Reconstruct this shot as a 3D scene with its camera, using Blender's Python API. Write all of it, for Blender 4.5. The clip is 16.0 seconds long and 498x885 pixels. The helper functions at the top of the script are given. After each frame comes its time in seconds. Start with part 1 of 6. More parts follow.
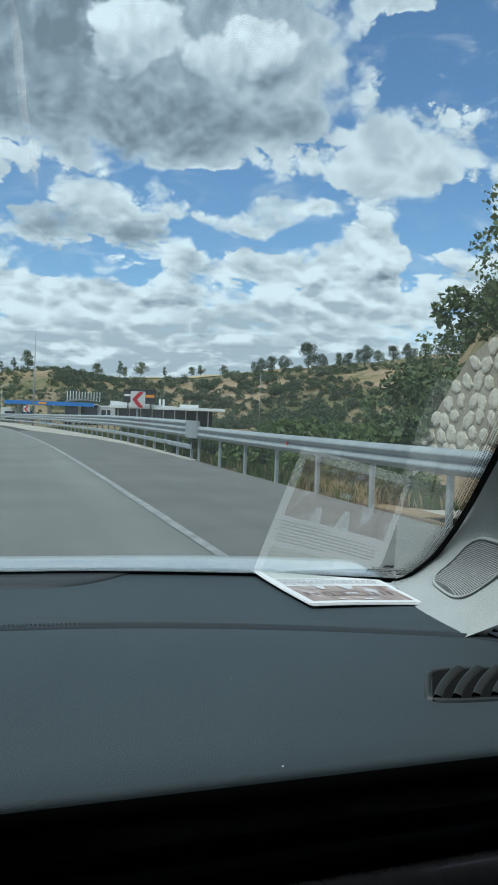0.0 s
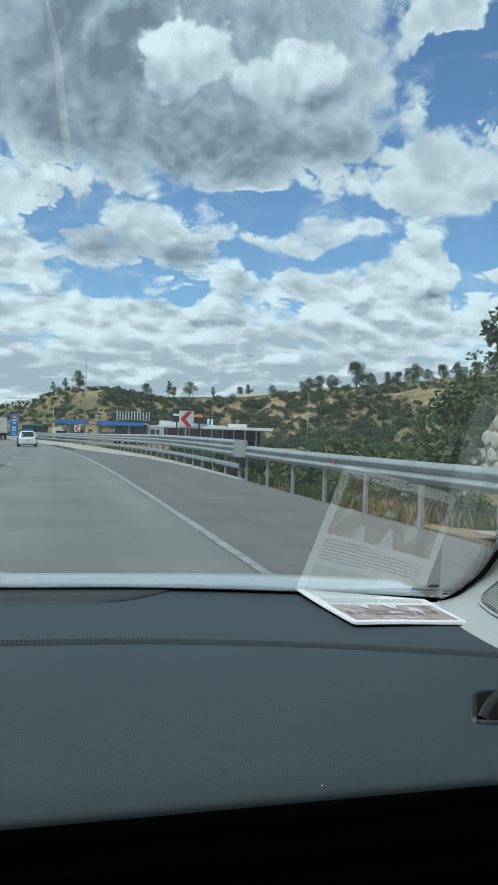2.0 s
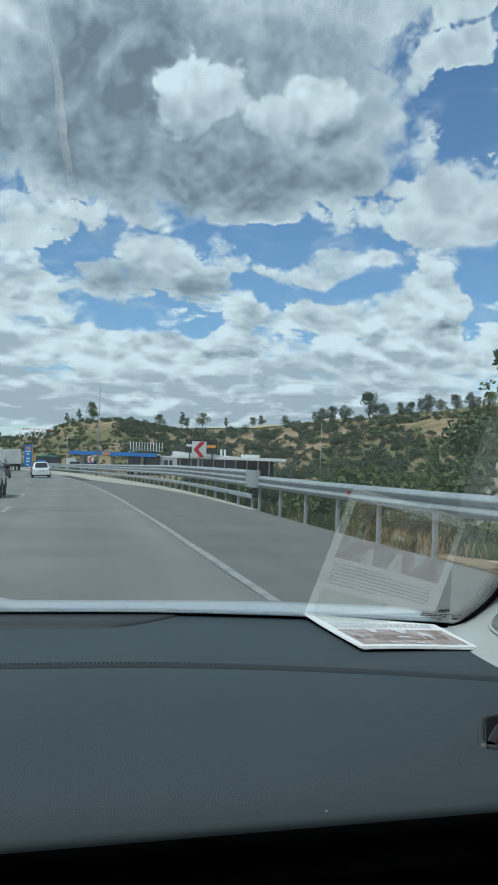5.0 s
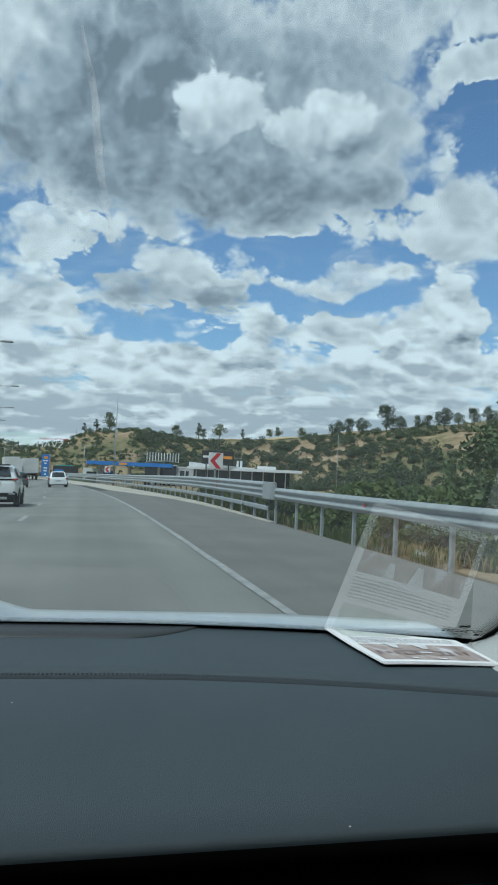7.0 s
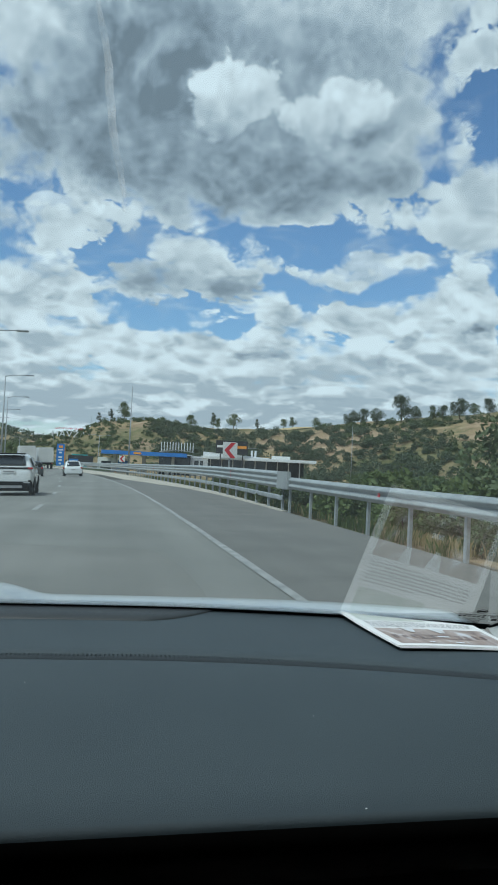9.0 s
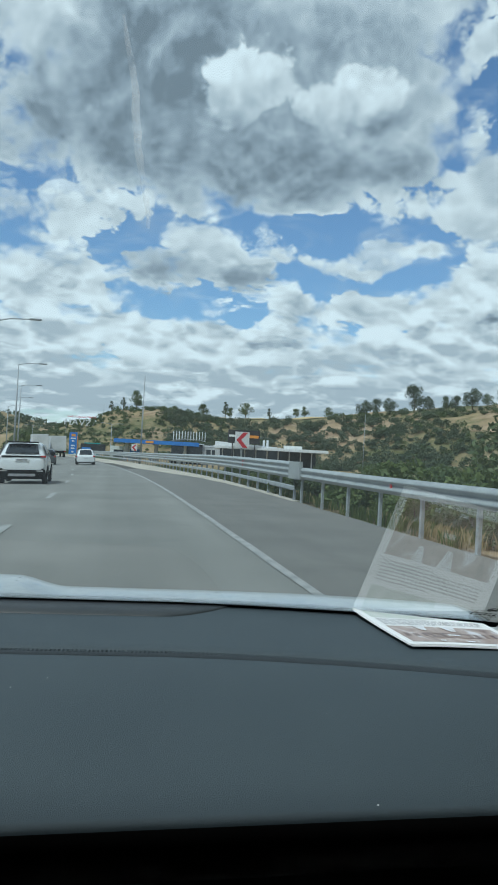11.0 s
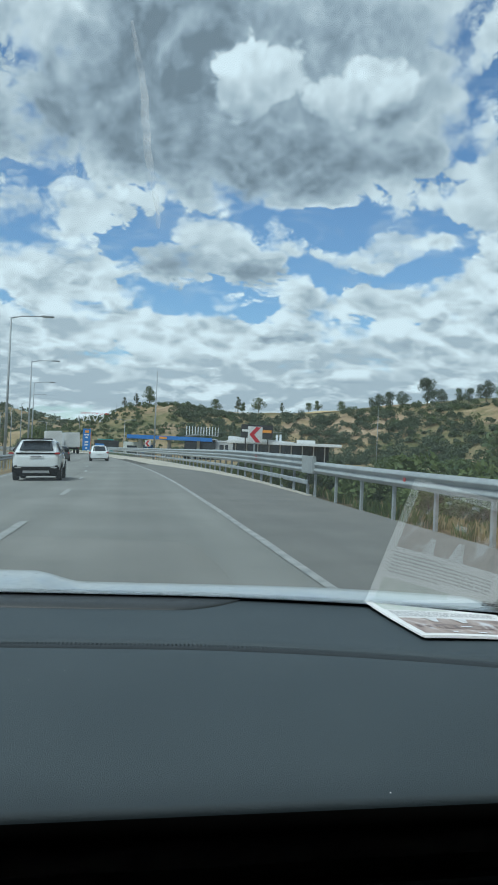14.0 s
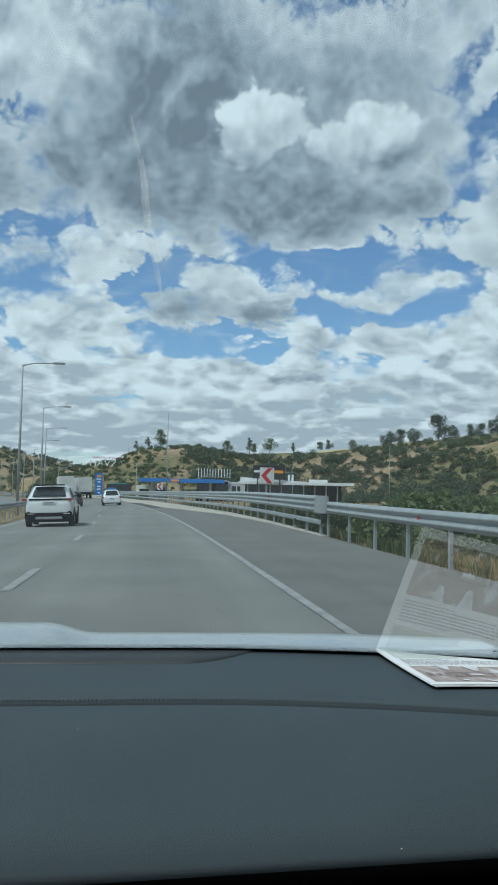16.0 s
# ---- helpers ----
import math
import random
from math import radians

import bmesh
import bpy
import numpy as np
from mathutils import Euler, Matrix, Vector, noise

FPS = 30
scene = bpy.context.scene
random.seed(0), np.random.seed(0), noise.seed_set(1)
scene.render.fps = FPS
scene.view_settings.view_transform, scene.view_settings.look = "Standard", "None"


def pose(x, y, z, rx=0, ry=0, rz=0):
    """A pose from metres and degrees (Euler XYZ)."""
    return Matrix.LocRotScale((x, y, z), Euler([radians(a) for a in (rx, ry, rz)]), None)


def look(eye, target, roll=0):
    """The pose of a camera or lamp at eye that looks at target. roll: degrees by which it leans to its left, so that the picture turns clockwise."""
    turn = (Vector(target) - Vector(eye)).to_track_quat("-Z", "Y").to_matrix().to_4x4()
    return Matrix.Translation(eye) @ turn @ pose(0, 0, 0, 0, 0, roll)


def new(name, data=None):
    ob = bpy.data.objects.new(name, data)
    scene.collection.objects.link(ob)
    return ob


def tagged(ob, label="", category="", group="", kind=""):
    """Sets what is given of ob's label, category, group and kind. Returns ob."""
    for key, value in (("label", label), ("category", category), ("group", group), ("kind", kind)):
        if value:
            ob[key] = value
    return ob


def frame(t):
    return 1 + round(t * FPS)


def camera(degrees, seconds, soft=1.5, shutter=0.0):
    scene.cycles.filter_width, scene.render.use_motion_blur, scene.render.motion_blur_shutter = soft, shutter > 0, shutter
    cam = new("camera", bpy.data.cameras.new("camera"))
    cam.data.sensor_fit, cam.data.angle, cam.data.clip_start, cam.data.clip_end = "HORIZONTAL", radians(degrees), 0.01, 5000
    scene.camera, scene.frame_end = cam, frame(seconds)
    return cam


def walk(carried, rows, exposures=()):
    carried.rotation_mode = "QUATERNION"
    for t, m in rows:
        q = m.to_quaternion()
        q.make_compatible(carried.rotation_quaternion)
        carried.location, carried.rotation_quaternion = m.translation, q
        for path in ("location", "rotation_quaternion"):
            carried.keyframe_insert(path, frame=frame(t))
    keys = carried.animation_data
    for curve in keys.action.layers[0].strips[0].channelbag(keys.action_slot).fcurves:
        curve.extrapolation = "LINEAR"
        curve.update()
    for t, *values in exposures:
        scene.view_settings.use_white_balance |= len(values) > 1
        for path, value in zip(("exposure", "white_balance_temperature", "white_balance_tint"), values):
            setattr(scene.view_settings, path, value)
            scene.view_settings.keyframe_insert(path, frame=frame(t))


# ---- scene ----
# The camera rides in the front of a car; it turns and shifts a little with the arm that carries it.
EYE = 1.22
cam = camera(33.0, 16.0, 1.8)
ROWS = [
    (0, -16.07, -1.20, 2.06, -0.005, 0.007, 0.013),
    (0.5, -14.61, -0.93, 2.27, -0.003, 0.003, 0.015),
    (1, -13.90, -0.25, 1.75, 0.005, 0.003, 0.012),
    (1.5, -13.44, 0.18, 1.80, 0.004, -0.007, 0.017),
    (2, -12.75, -0.00, 2.06, 0.003, 0.004, 0.010),
    (2.5, -12.08, -0.20, 2.07, 0.011, 0.010, 0.003),
    (3, -11.82, 0.17, 2.12, 0.000, 0.007, 0.007),
    (5.5, -11.78, 2.23, 1.96, 0.016, 0.008, -0.003),
    (6, -11.49, 2.34, 2.19, 0.013, 0.003, 0.001),
    (6.5, -11.19, 2.71, 2.51, 0.008, 0.009, -0.003),
    (7, -10.64, 2.80, 2.58, 0.004, 0.004, 0.000),
    (7.5, -10.15, 2.89, 2.49, 0.002, 0.011, -0.010),
    (8, -9.85, 2.65, 2.47, 0.001, 0.013, -0.010),
    (8.5, -9.60, 2.15, 2.50, -0.000, 0.000, -0.000),
    (9, -9.70, 2.07, 2.79, 0.006, 0.019, -0.012),
    (9.5, -9.59, 2.17, 3.34, 0.004, 0.008, -0.000),
    (12, -8.46, 0.84, 3.13, -0.008, -0.005, 0.005),
    (12.5, -8.27, 1.31, 3.36, -0.009, -0.008, 0.006),
    (13, -8.15, 0.94, 3.08, -0.007, -0.014, 0.006),
    (13.5, -8.11, 1.48, 2.52, 0.006, -0.009, -0.000),
    (14, -8.05, 0.90, 2.57, -0.004, -0.016, 0.004),
    (14.5, -8.06, 0.98, 2.58, -0.003, -0.006, -0.004),
    (15, -8.19, 1.73, 2.54, 0.013, -0.012, -0.000),
    (15.5, -7.67, 3.85, 2.03, 0.000, -0.029, 0.017),
    (16, -7.16, 3.65, 1.25, -0.000, -0.040, 0.022),
]
walk(cam, [(t, pose(x, y, EYE + z, 90 + pitch, 0, yaw) @ pose(0, 0, 0, 0, 0, lean)) for t, yaw, pitch, lean, x, y, z in ROWS], [(0.0, 0.06, 5680, 0), (2.0, 0.05, 5680, 0), (3.2, 0.0, 5680, 0), (7.5, -0.06, 5680, 0), (9.5, -0.02, 5680, 0), (12.0, 0.05, 5680, 0), (14.5, 0.04, 5680, 0), (16.0, -0.1, 5680, 0)])

# ---- sky and sun ----
SUN_EL, SUN_AZ = 58.0, -125.0  # degrees; azimuth clockwise from +y


def sky_world():
    world = bpy.data.worlds.new("sky")
    world.use_nodes = True
    scene.world = world
    nt = world.node_tree
    nt.nodes.clear()
    links = nt.links

    def put(node, i, value):
        if hasattr(value, "is_output"):
            links.new(value, node.inputs[i])
        else:
            node.inputs[i].default_value = value

    def m(op, a, b=0.0, c=0.0, clamp=False):
        n = nt.nodes.new("ShaderNodeMath")
        n.operation, n.use_clamp = op, clamp
        for i, v in enumerate((a, b, c)):
            put(n, i, v)
        return n.outputs[0]

    def v(op, a, b=(0, 0, 0), c=(0, 0, 0)):
        n = nt.nodes.new("ShaderNodeVectorMath")
        n.operation = op
        put(n, 0, a), put(n, 1, b), put(n, 2, c)
        return n.outputs["Value" if op in ("LENGTH", "DOT_PRODUCT") else "Vector"]

    def smooth(x, lo, hi):
        n = nt.nodes.new("ShaderNodeMapRange")
        n.interpolation_type = "SMOOTHSTEP"
        put(n, "Value", x), put(n, "From Min", lo), put(n, "From Max", hi)
        return n.outputs["Result"]

    def fbm(vec, scale, detail, rough=0.55, colour=False, distortion=0.0):
        n = nt.nodes.new("ShaderNodeTexNoise")
        put(n, "Vector", vec), put(n, "Scale", scale), put(n, "Detail", detail), put(n, "Roughness", rough), put(n, "Distortion", distortion)
        return n.outputs["Color" if colour else "Fac"]

    def join(x, y, z=0.0):
        n = nt.nodes.new("ShaderNodeCombineXYZ")
        put(n, 0, x), put(n, 1, y), put(n, 2, z)
        return n.outputs[0]

    way = nt.nodes.new("ShaderNodeTexCoord").outputs["Generated"]
    sep = nt.nodes.new("ShaderNodeSeparateXYZ")
    links.new(way, sep.inputs[0])
    dx, dy, dz = sep.outputs
    az = m("MULTIPLY", m("ARCTAN2", dx, dy), 180 / math.pi / 10)
    el = m("MULTIPLY", m("ARCSINE", dz), 180 / math.pi / 10)
    flat = join(az, m("MULTIPLY", el, 1.7))           # tens of degrees
    rag = v("SUBTRACT", fbm(flat, 1.7, 8, 0.62, True), (0.5, 0.5, 0.5))
    bent = v("ADD", join(az, el), v("MULTIPLY", rag, (0.62, 0.44, 0)))

    def pile(banks, start):
        thick = start
        light = 0.0
        for a, e, ra, re, weight, glow in banks:
            r = v("LENGTH", v("MULTIPLY", v("SUBTRACT", bent, (a / 10, e / 10, 0)), (10 / ra, 10 / re, 0)))
            bump = m("SUBTRACT", 1.0, m("MINIMUM", m("MULTIPLY", r, r), 1.0))
            thick = m("MULTIPLY_ADD", bump, weight, thick)
            light = m("MULTIPLY_ADD", bump, glow, light)
        return thick, light

    HIGH = [(8, 24.5, 17, 8.5, 0.75, 0.0), (-8, 29.0, 6, 5, 0.5, 0.14), (0.5, 26, 6.5, 9, 0.15, -0.06), (3.5, 29, 3.5, 8, 0.1, -0.05), (25.2, 27.0, 3.2, 1.7, 0.75, 0.16), (27.5, 22.3, 3.0, 1.2, 0.45, 0.1), (17.5, 24.4, 5, 3.4, 0.25, 0.10),
            (10, 19, 14, 2.6, 0.35, -0.07), (24, 31, 9, 3.5, 0.55, 0.06), (-7, 20, 9, 5, 0.4, -0.07)]
    HOLES = [(26.5, 23.2, 4.2, 3.0, -0.75, 0), (13, 15.4, 9, 1.7, -0.55, 0), (5, 10.4, 5, 1.2, -0.40, 0), (33, 27, 6, 9, -0.6, 0), (12.5, 12.6, 2.6, 1.4, -0.35, 0), (19.6, 13.0, 3.2, 1.5, -0.75, 0), (28.6, 13.2, 3.4, 1.8, -0.85, 0), (-8, 17.5, 4, 1.4, -0.4, 0)]
    MID = [(-3.5, 15.3, 3.4, 1.6, 0.55, 0.2), (7, 14.0, 5.5, 2.4, 0.6, 0.16), (8.2, 12.6, 3.2, 1.1, 0.2, -0.22), (19, 14.3, 4, 1.4, 0.6, 0.2), (26.0, 17.8, 6, 2.6, 0.7, 0.22), (17, 10.6, 6, 1.5, 0.5, 0.12),
           (23.6, 11.2, 3.0, 2.6, 0.6, 0.2), (-5.5, 11.6, 4.5, 2.2, 0.65, 0.22), (2.5, 12.2, 3.5, 1.4, 0.45, -0.14)]
    LOW = [(5, 8.0, 13, 1.6, 0.45, 0.12), (22, 7.6, 7, 2.2, 0.5, 0.08), (12, 4.4, 28, 2.8, 0.6, -0.02), (4, 4.3, 2.6, 0.9, 0.2, 0.25), (-10, 6, 8, 4, 0.5, 0.02), (35, 10, 6, 4, 0.4, 0.12), (14, 7.2, 4, 0.9, 0.3, -0.14), (-3, 3.4, 4, 1.0, 0.2, -0.2)]
    HEADS = [(6.4, 24.0, 2.3, 2.5, 0.9), (8.3, 25.0, 2.5, 2.3, 0.95), (13.4, 23.2, 2.8, 2.0, 0.7), (16.2, 24.0, 2.8, 2.2, 0.7), (-7.5, 28.0, 4.2, 3.0, 0.5), (23.8, 13.0, 1.9, 2.1, 1.0), (24.6, 11.2, 2.2, 2.0, 0.95), (21.0, 9.8, 2.0, 1.2, 0.9), (-4.6, 12.3, 2.6, 1.5, 0.85), (4.4, 14.8, 3.2, 1.8, 0.85),
             (4.2, 4.9, 1.8, 0.9, 0.8), (-2.0, 9.3, 4.0, 0.9, 0.7), (9.5, 8.6, 3.2, 0.9, 0.7), (18.5, 8.0, 3.0, 1.0, 0.6), (-7, 6.3, 2.6, 0.8, 0.7), (13.0, 5.6, 3.0, 0.8, 0.6), (21, 5.2, 2.4, 0.7, 0.6), (17.4, 14.4, 3.0, 1.2, 0.8), (-4.3, 16.6, 2.8, 1.2, 0.8)]
    thick, light = 0.0, 0.0
    for banks in (HIGH, HOLES, MID, LOW):
        t, g = pile(banks, 0.0)
        thick, light = m("ADD", thick, t), m("ADD", light, g)
    # elsewhere a broken cover of the same kind
    out = smooth(v("LENGTH", v("MULTIPLY", v("SUBTRACT", join(az, el), (1.2, 1.4, 0)), (0.4, 0.5, 0))), 0.8, 1.2)
    thick = m("MULTIPLY_ADD", out, 0.22, thick)
    # the layer's own plan: smaller and flatter towards the horizon

    def plan(lift_az, lift_el):
        a, e = m("ADD", az, lift_az), m("ADD", el, lift_el)
        return join(m("MULTIPLY", a, 1.1), m("MULTIPLY", m("LOGARITHM", m("ADD", m("MAXIMUM", e, 0.0), 0.55), math.e), 3.3))

    def billow(vec, first, octaves):
        """Rounded heads with sharp creases between them, about 0 to 1."""
        total, size, weight = 0.0, first, 1.0
        for k in range(octaves):
            n = fbm(v("ADD", vec, (3.7 * k, 1.9 * k, 0.6 * k)), size, 0.0)
            total = m("MULTIPLY_ADD", m("ABSOLUTE", m("SUBTRACT", n, 0.5)), 2.6 * weight, total)
            size, weight = size * 2.15, weight * 0.54
        return total

    def heap(vec):
        warp = v("MULTIPLY", v("SUBTRACT", fbm(vec, 2.2, 4, 0.6, True), (0.5, 0.5, 0.5)), (0.28, 0.28, 0))
        return billow(v("ADD", vec, warp), 2.1, 6)

    here = plan(0.0, 0.0)
    h1, h2 = heap(here), heap(plan(-0.04, m("MULTIPLY_ADD", el, 0.045, 0.035)))
    rough = m("SUBTRACT", fbm(here, 2.6, 9, 0.62), 0.5)
    big = m("SUBTRACT", fbm(here, 0.9, 3, 0.5), 0.5)
    deep = smooth(el, 1.35, 0.95)
    field = m("ADD", m("ADD", m("ADD", thick, m("MULTIPLY", deep, 0.16)), -0.40), m("ADD", m("MULTIPLY", h1, 0.62), m("ADD", m("MULTIPLY", rough, 0.72), m("MULTIPLY", big, 0.40))))
    wisp = smooth(fbm(join(m("MULTIPLY", az, 0.9), m("MULTIPLY", el, 2.6)), 2.0, 7, 0.65, distortion=0.6), 0.50, 0.80)
    soft = smooth(fbm(v("ADD", here, (5.0, 2.0, 0)), 1.3, 3, 0.5), 0.42, 0.60)
    cover = m("MAXIMUM", smooth(field, m("MULTIPLY_ADD", soft, -0.14, -0.06), m("MULTIPLY_ADD", soft, 0.32, 0.10)), m("MULTIPLY", wisp, 0.5))
    core = smooth(field, 0.06, 0.70)
    lit = m("MULTIPLY", m("SUBTRACT", h1, h2), m("MULTIPLY_ADD", deep, 0.26, 0.24))
    tone = m("ADD", m("ADD", m("MULTIPLY", deep, 0.14), m("MULTIPLY_ADD", core, -0.29, 0.70)), m("ADD", m("MULTIPLY", light, 1.1), m("ADD", lit, m("MULTIPLY", rough, 0.10))))
    tone = m("MINIMUM", m("MAXIMUM", tone, m("MULTIPLY_ADD", deep, 0.27, 0.27)), 0.94)
    # sunlit heads that stand out before the grey
    for a, e, ra, re, strength in HEADS:
        r = v("LENGTH", v("MULTIPLY", v("SUBTRACT", bent, (a / 10, e / 10, 0)), (10 / ra, 10 / re, 0)))
        mask = m("MULTIPLY", smooth(m("ADD", m("SUBTRACT", 1.0, r), m("MULTIPLY", m("ADD", h1, m("MULTIPLY_ADD", rough, 2.2, -0.42)), 0.55)), 0.10, 0.45), strength)
        below = m("MULTIPLY", m("SUBTRACT", e / 10, el), 10 / re)
        bright = m("ADD", m("MULTIPLY_ADD", below, -0.14, 0.74), m("MULTIPLY", lit, 1.1))
        tone = m("ADD", m("MULTIPLY", tone, m("SUBTRACT", 1.0, mask)), m("MULTIPLY", bright, mask))
        cover = m("MAXIMUM", cover, mask)
    tone = m("MINIMUM", m("MAXIMUM", tone, 0.27), 0.90)
    haze = smooth(el, 0.75, 0.0)
    mixw = nt.nodes.new("ShaderNodeMix")
    mixw.data_type = "RGBA"
    put(mixw, 0, smooth(tone, 0.25, 0.8)), put(mixw, 6, (0.80, 0.915, 1.05, 1)), put(mixw, 7, (0.99, 1.0, 1.015, 1))
    white = nt.nodes.new("ShaderNodeBackground")
    links.new(v("MULTIPLY", mixw.outputs[2], join(tone, tone, tone)), white.inputs[0])
    air = nt.nodes.new("ShaderNodeTexSky")
    air.sky_type, air.sun_disc, air.dust_density, air.ozone_density = "NISHITA", False, 0.3, 3.6
    air.sun_elevation, air.sun_rotation = radians(SUN_EL), radians(SUN_AZ)
    blue = nt.nodes.new("ShaderNodeBackground")
    links.new(air.outputs[0], blue.inputs[0])
    blue.inputs[1].default_value = 0.12
    both = nt.nodes.new("ShaderNodeMixShader")
    links.new(m("MAXIMUM", cover, m("MULTIPLY", haze, 0.45)), both.inputs[0])
    links.new(blue.outputs[0], both.inputs[1]), links.new(white.outputs[0], both.inputs[2])
    end = nt.nodes.new("ShaderNodeOutputWorld")
    links.new(both.outputs[0], end.inputs[0])


sky_world()
sun = new("sun", bpy.data.lights.new("sun", "SUN"))
sun.data.energy, sun.data.angle, sun.data.color = 3.2, radians(10), (1.0, 0.95, 0.88)
sun.matrix_world = look((0, 0, 50), (-math.sin(radians(SUN_AZ)) * math.cos(radians(SUN_EL)), -math.cos(radians(SUN_AZ)) * math.cos(radians(SUN_EL)), 50 - math.sin(radians(SUN_EL))))


# ---- materials ----
def surface(name, c1, c2, scale=5.0, rough=0.6, bump=0.0, fine=60.0, metal=0.0, spread=0.06, coords="Object", coat=0.0, spec=0.5):
    """Two tones mixed by coarse noise, with a finer grain in tone, gloss and relief."""
    mat = bpy.data.materials.new(name)
    mat.use_nodes = True
    nt = mat.node_tree
    b = nt.nodes["Principled BSDF"]
    tc = nt.nodes.new("ShaderNodeTexCoord")
    n1, n2 = nt.nodes.new("ShaderNodeTexNoise"), nt.nodes.new("ShaderNodeTexNoise")
    n1.inputs["Scale"].default_value, n1.inputs["Detail"].default_value = scale, 5
    n2.inputs["Scale"].default_value, n2.inputs["Detail"].default_value = fine, 3
    for n in (n1, n2):
        nt.links.new(tc.outputs[coords], n.inputs["Vector"])
    ramp = nt.nodes.new("ShaderNodeMapRange")
    ramp.inputs["From Min"].default_value, ramp.inputs["From Max"].default_value = 0.35, 0.65
    nt.links.new(n1.outputs["Fac"], ramp.inputs["Value"])
    mix = nt.nodes.new("ShaderNodeMix")
    mix.data_type = "RGBA"
    mix.inputs[6].default_value, mix.inputs[7].default_value = (*c1, 1), (*c2, 1)
    nt.links.new(ramp.outputs[0], mix.inputs[0])
    grain = nt.nodes.new("ShaderNodeMix")
    grain.data_type, grain.blend_type = "RGBA", "OVERLAY"
    grain.inputs[0].default_value = 0.35
    nt.links.new(mix.outputs[2], grain.inputs[6])
    nt.links.new(n2.outputs["Fac"], grain.inputs[7])
    nt.links.new(grain.outputs[2], b.inputs["Base Color"])
    rr = nt.nodes.new("ShaderNodeMapRange")
    rr.inputs["To Min"].default_value, rr.inputs["To Max"].default_value = max(0.02, rough - spread), min(1, rough + spread)
    nt.links.new(n2.outputs["Fac"], rr.inputs["Value"])
    nt.links.new(rr.outputs[0], b.inputs["Roughness"])
    b.inputs["Metallic"].default_value = metal
    b.inputs["Coat Weight"].default_value = coat
    b.inputs["Specular IOR Level"].default_value = spec
    if bump:
        bp = nt.nodes.new("ShaderNodeBump")
        bp.inputs["Strength"].default_value, bp.inputs["Distance"].default_value = min(1.0, bump), 0.01
        nt.links.new(n2.outputs["Fac"], bp.inputs["Height"])
        nt.links.new(bp.outputs[0], b.inputs["Normal"])
    return mat


def streaked(mat, amount):
    """Long faint wheel tracks along the road, over the surface's own tones."""
    nt = mat.node_tree
    b = nt.nodes["Principled BSDF"]
    src = b.inputs["Base Color"].links[0].from_socket
    tc, mp, n = nt.nodes.new("ShaderNodeTexCoord"), nt.nodes.new("ShaderNodeMapping"), nt.nodes.new("ShaderNodeTexNoise")
    mp.inputs["Scale"].default_value = (1.1, 0.012, 1)
    n.inputs["Scale"].default_value, n.inputs["Detail"].default_value = 1.0, 5
    nt.links.new(tc.outputs["Object"], mp.inputs["Vector"]), nt.links.new(mp.outputs[0], n.inputs["Vector"])
    r = nt.nodes.new("ShaderNodeMapRange")
    r.inputs["From Min"].default_value, r.inputs["From Max"].default_value = 0.3, 0.7
    r.inputs["To Min"].default_value, r.inputs["To Max"].default_value = 1 - amount, 1 + amount
    nt.links.new(n.outputs["Fac"], r.inputs["Value"])
    mx = nt.nodes.new("ShaderNodeVectorMath")
    mx.operation = "SCALE"
    nt.links.new(src, mx.inputs[0]), nt.links.new(r.outputs[0], mx.inputs["Scale"])
    nt.links.new(mx.outputs[0], b.inputs["Base Color"])
    return mat


def leaf_mat(name, c1, c2):
    """Foliage: each leaf its own tone, with a little light let through."""
    mat = bpy.data.materials.new(name)
    mat.use_nodes = True
    nt = mat.node_tree
    b = nt.nodes["Principled BSDF"]
    geo, info = nt.nodes.new("ShaderNodeNewGeometry"), nt.nodes.new("ShaderNodeObjectInfo")
    add = nt.nodes.new("ShaderNodeMath")
    add.operation = "MULTIPLY_ADD"
    add.inputs[1].default_value = 0.7
    nt.links.new(geo.outputs["Random Per Island"], add.inputs[0])
    mul = nt.nodes.new("ShaderNodeMath")
    mul.operation, mul.inputs[1].default_value = "MULTIPLY", 0.3
    nt.links.new(info.outputs["Random"], mul.inputs[0])
    nt.links.new(mul.outputs[0], add.inputs[2])
    mix = nt.nodes.new("ShaderNodeMix")
    mix.data_type = "RGBA"
    mix.inputs[6].default_value, mix.inputs[7].default_value = (*c1, 1), (*c2, 1)
    nt.links.new(add.outputs[0], mix.inputs[0])
    nt.links.new(mix.outputs[2], b.inputs["Base Color"])
    b.inputs["Roughness"].default_value = 0.6
    b.inputs["Specular IOR Level"].default_value = 0.25
    tr = nt.nodes.new("ShaderNodeBsdfTranslucent")
    nt.links.new(mix.outputs[2], tr.inputs[0])
    ms = nt.nodes.new("ShaderNodeMixShader")
    ms.inputs[0].default_value = 0.25
    nt.links.new(b.outputs[0], ms.inputs[1]), nt.links.new(tr.outputs[0], ms.inputs[2])
    nt.links.new(ms.outputs[0], nt.nodes["Material Output"].inputs[0])
    return mat


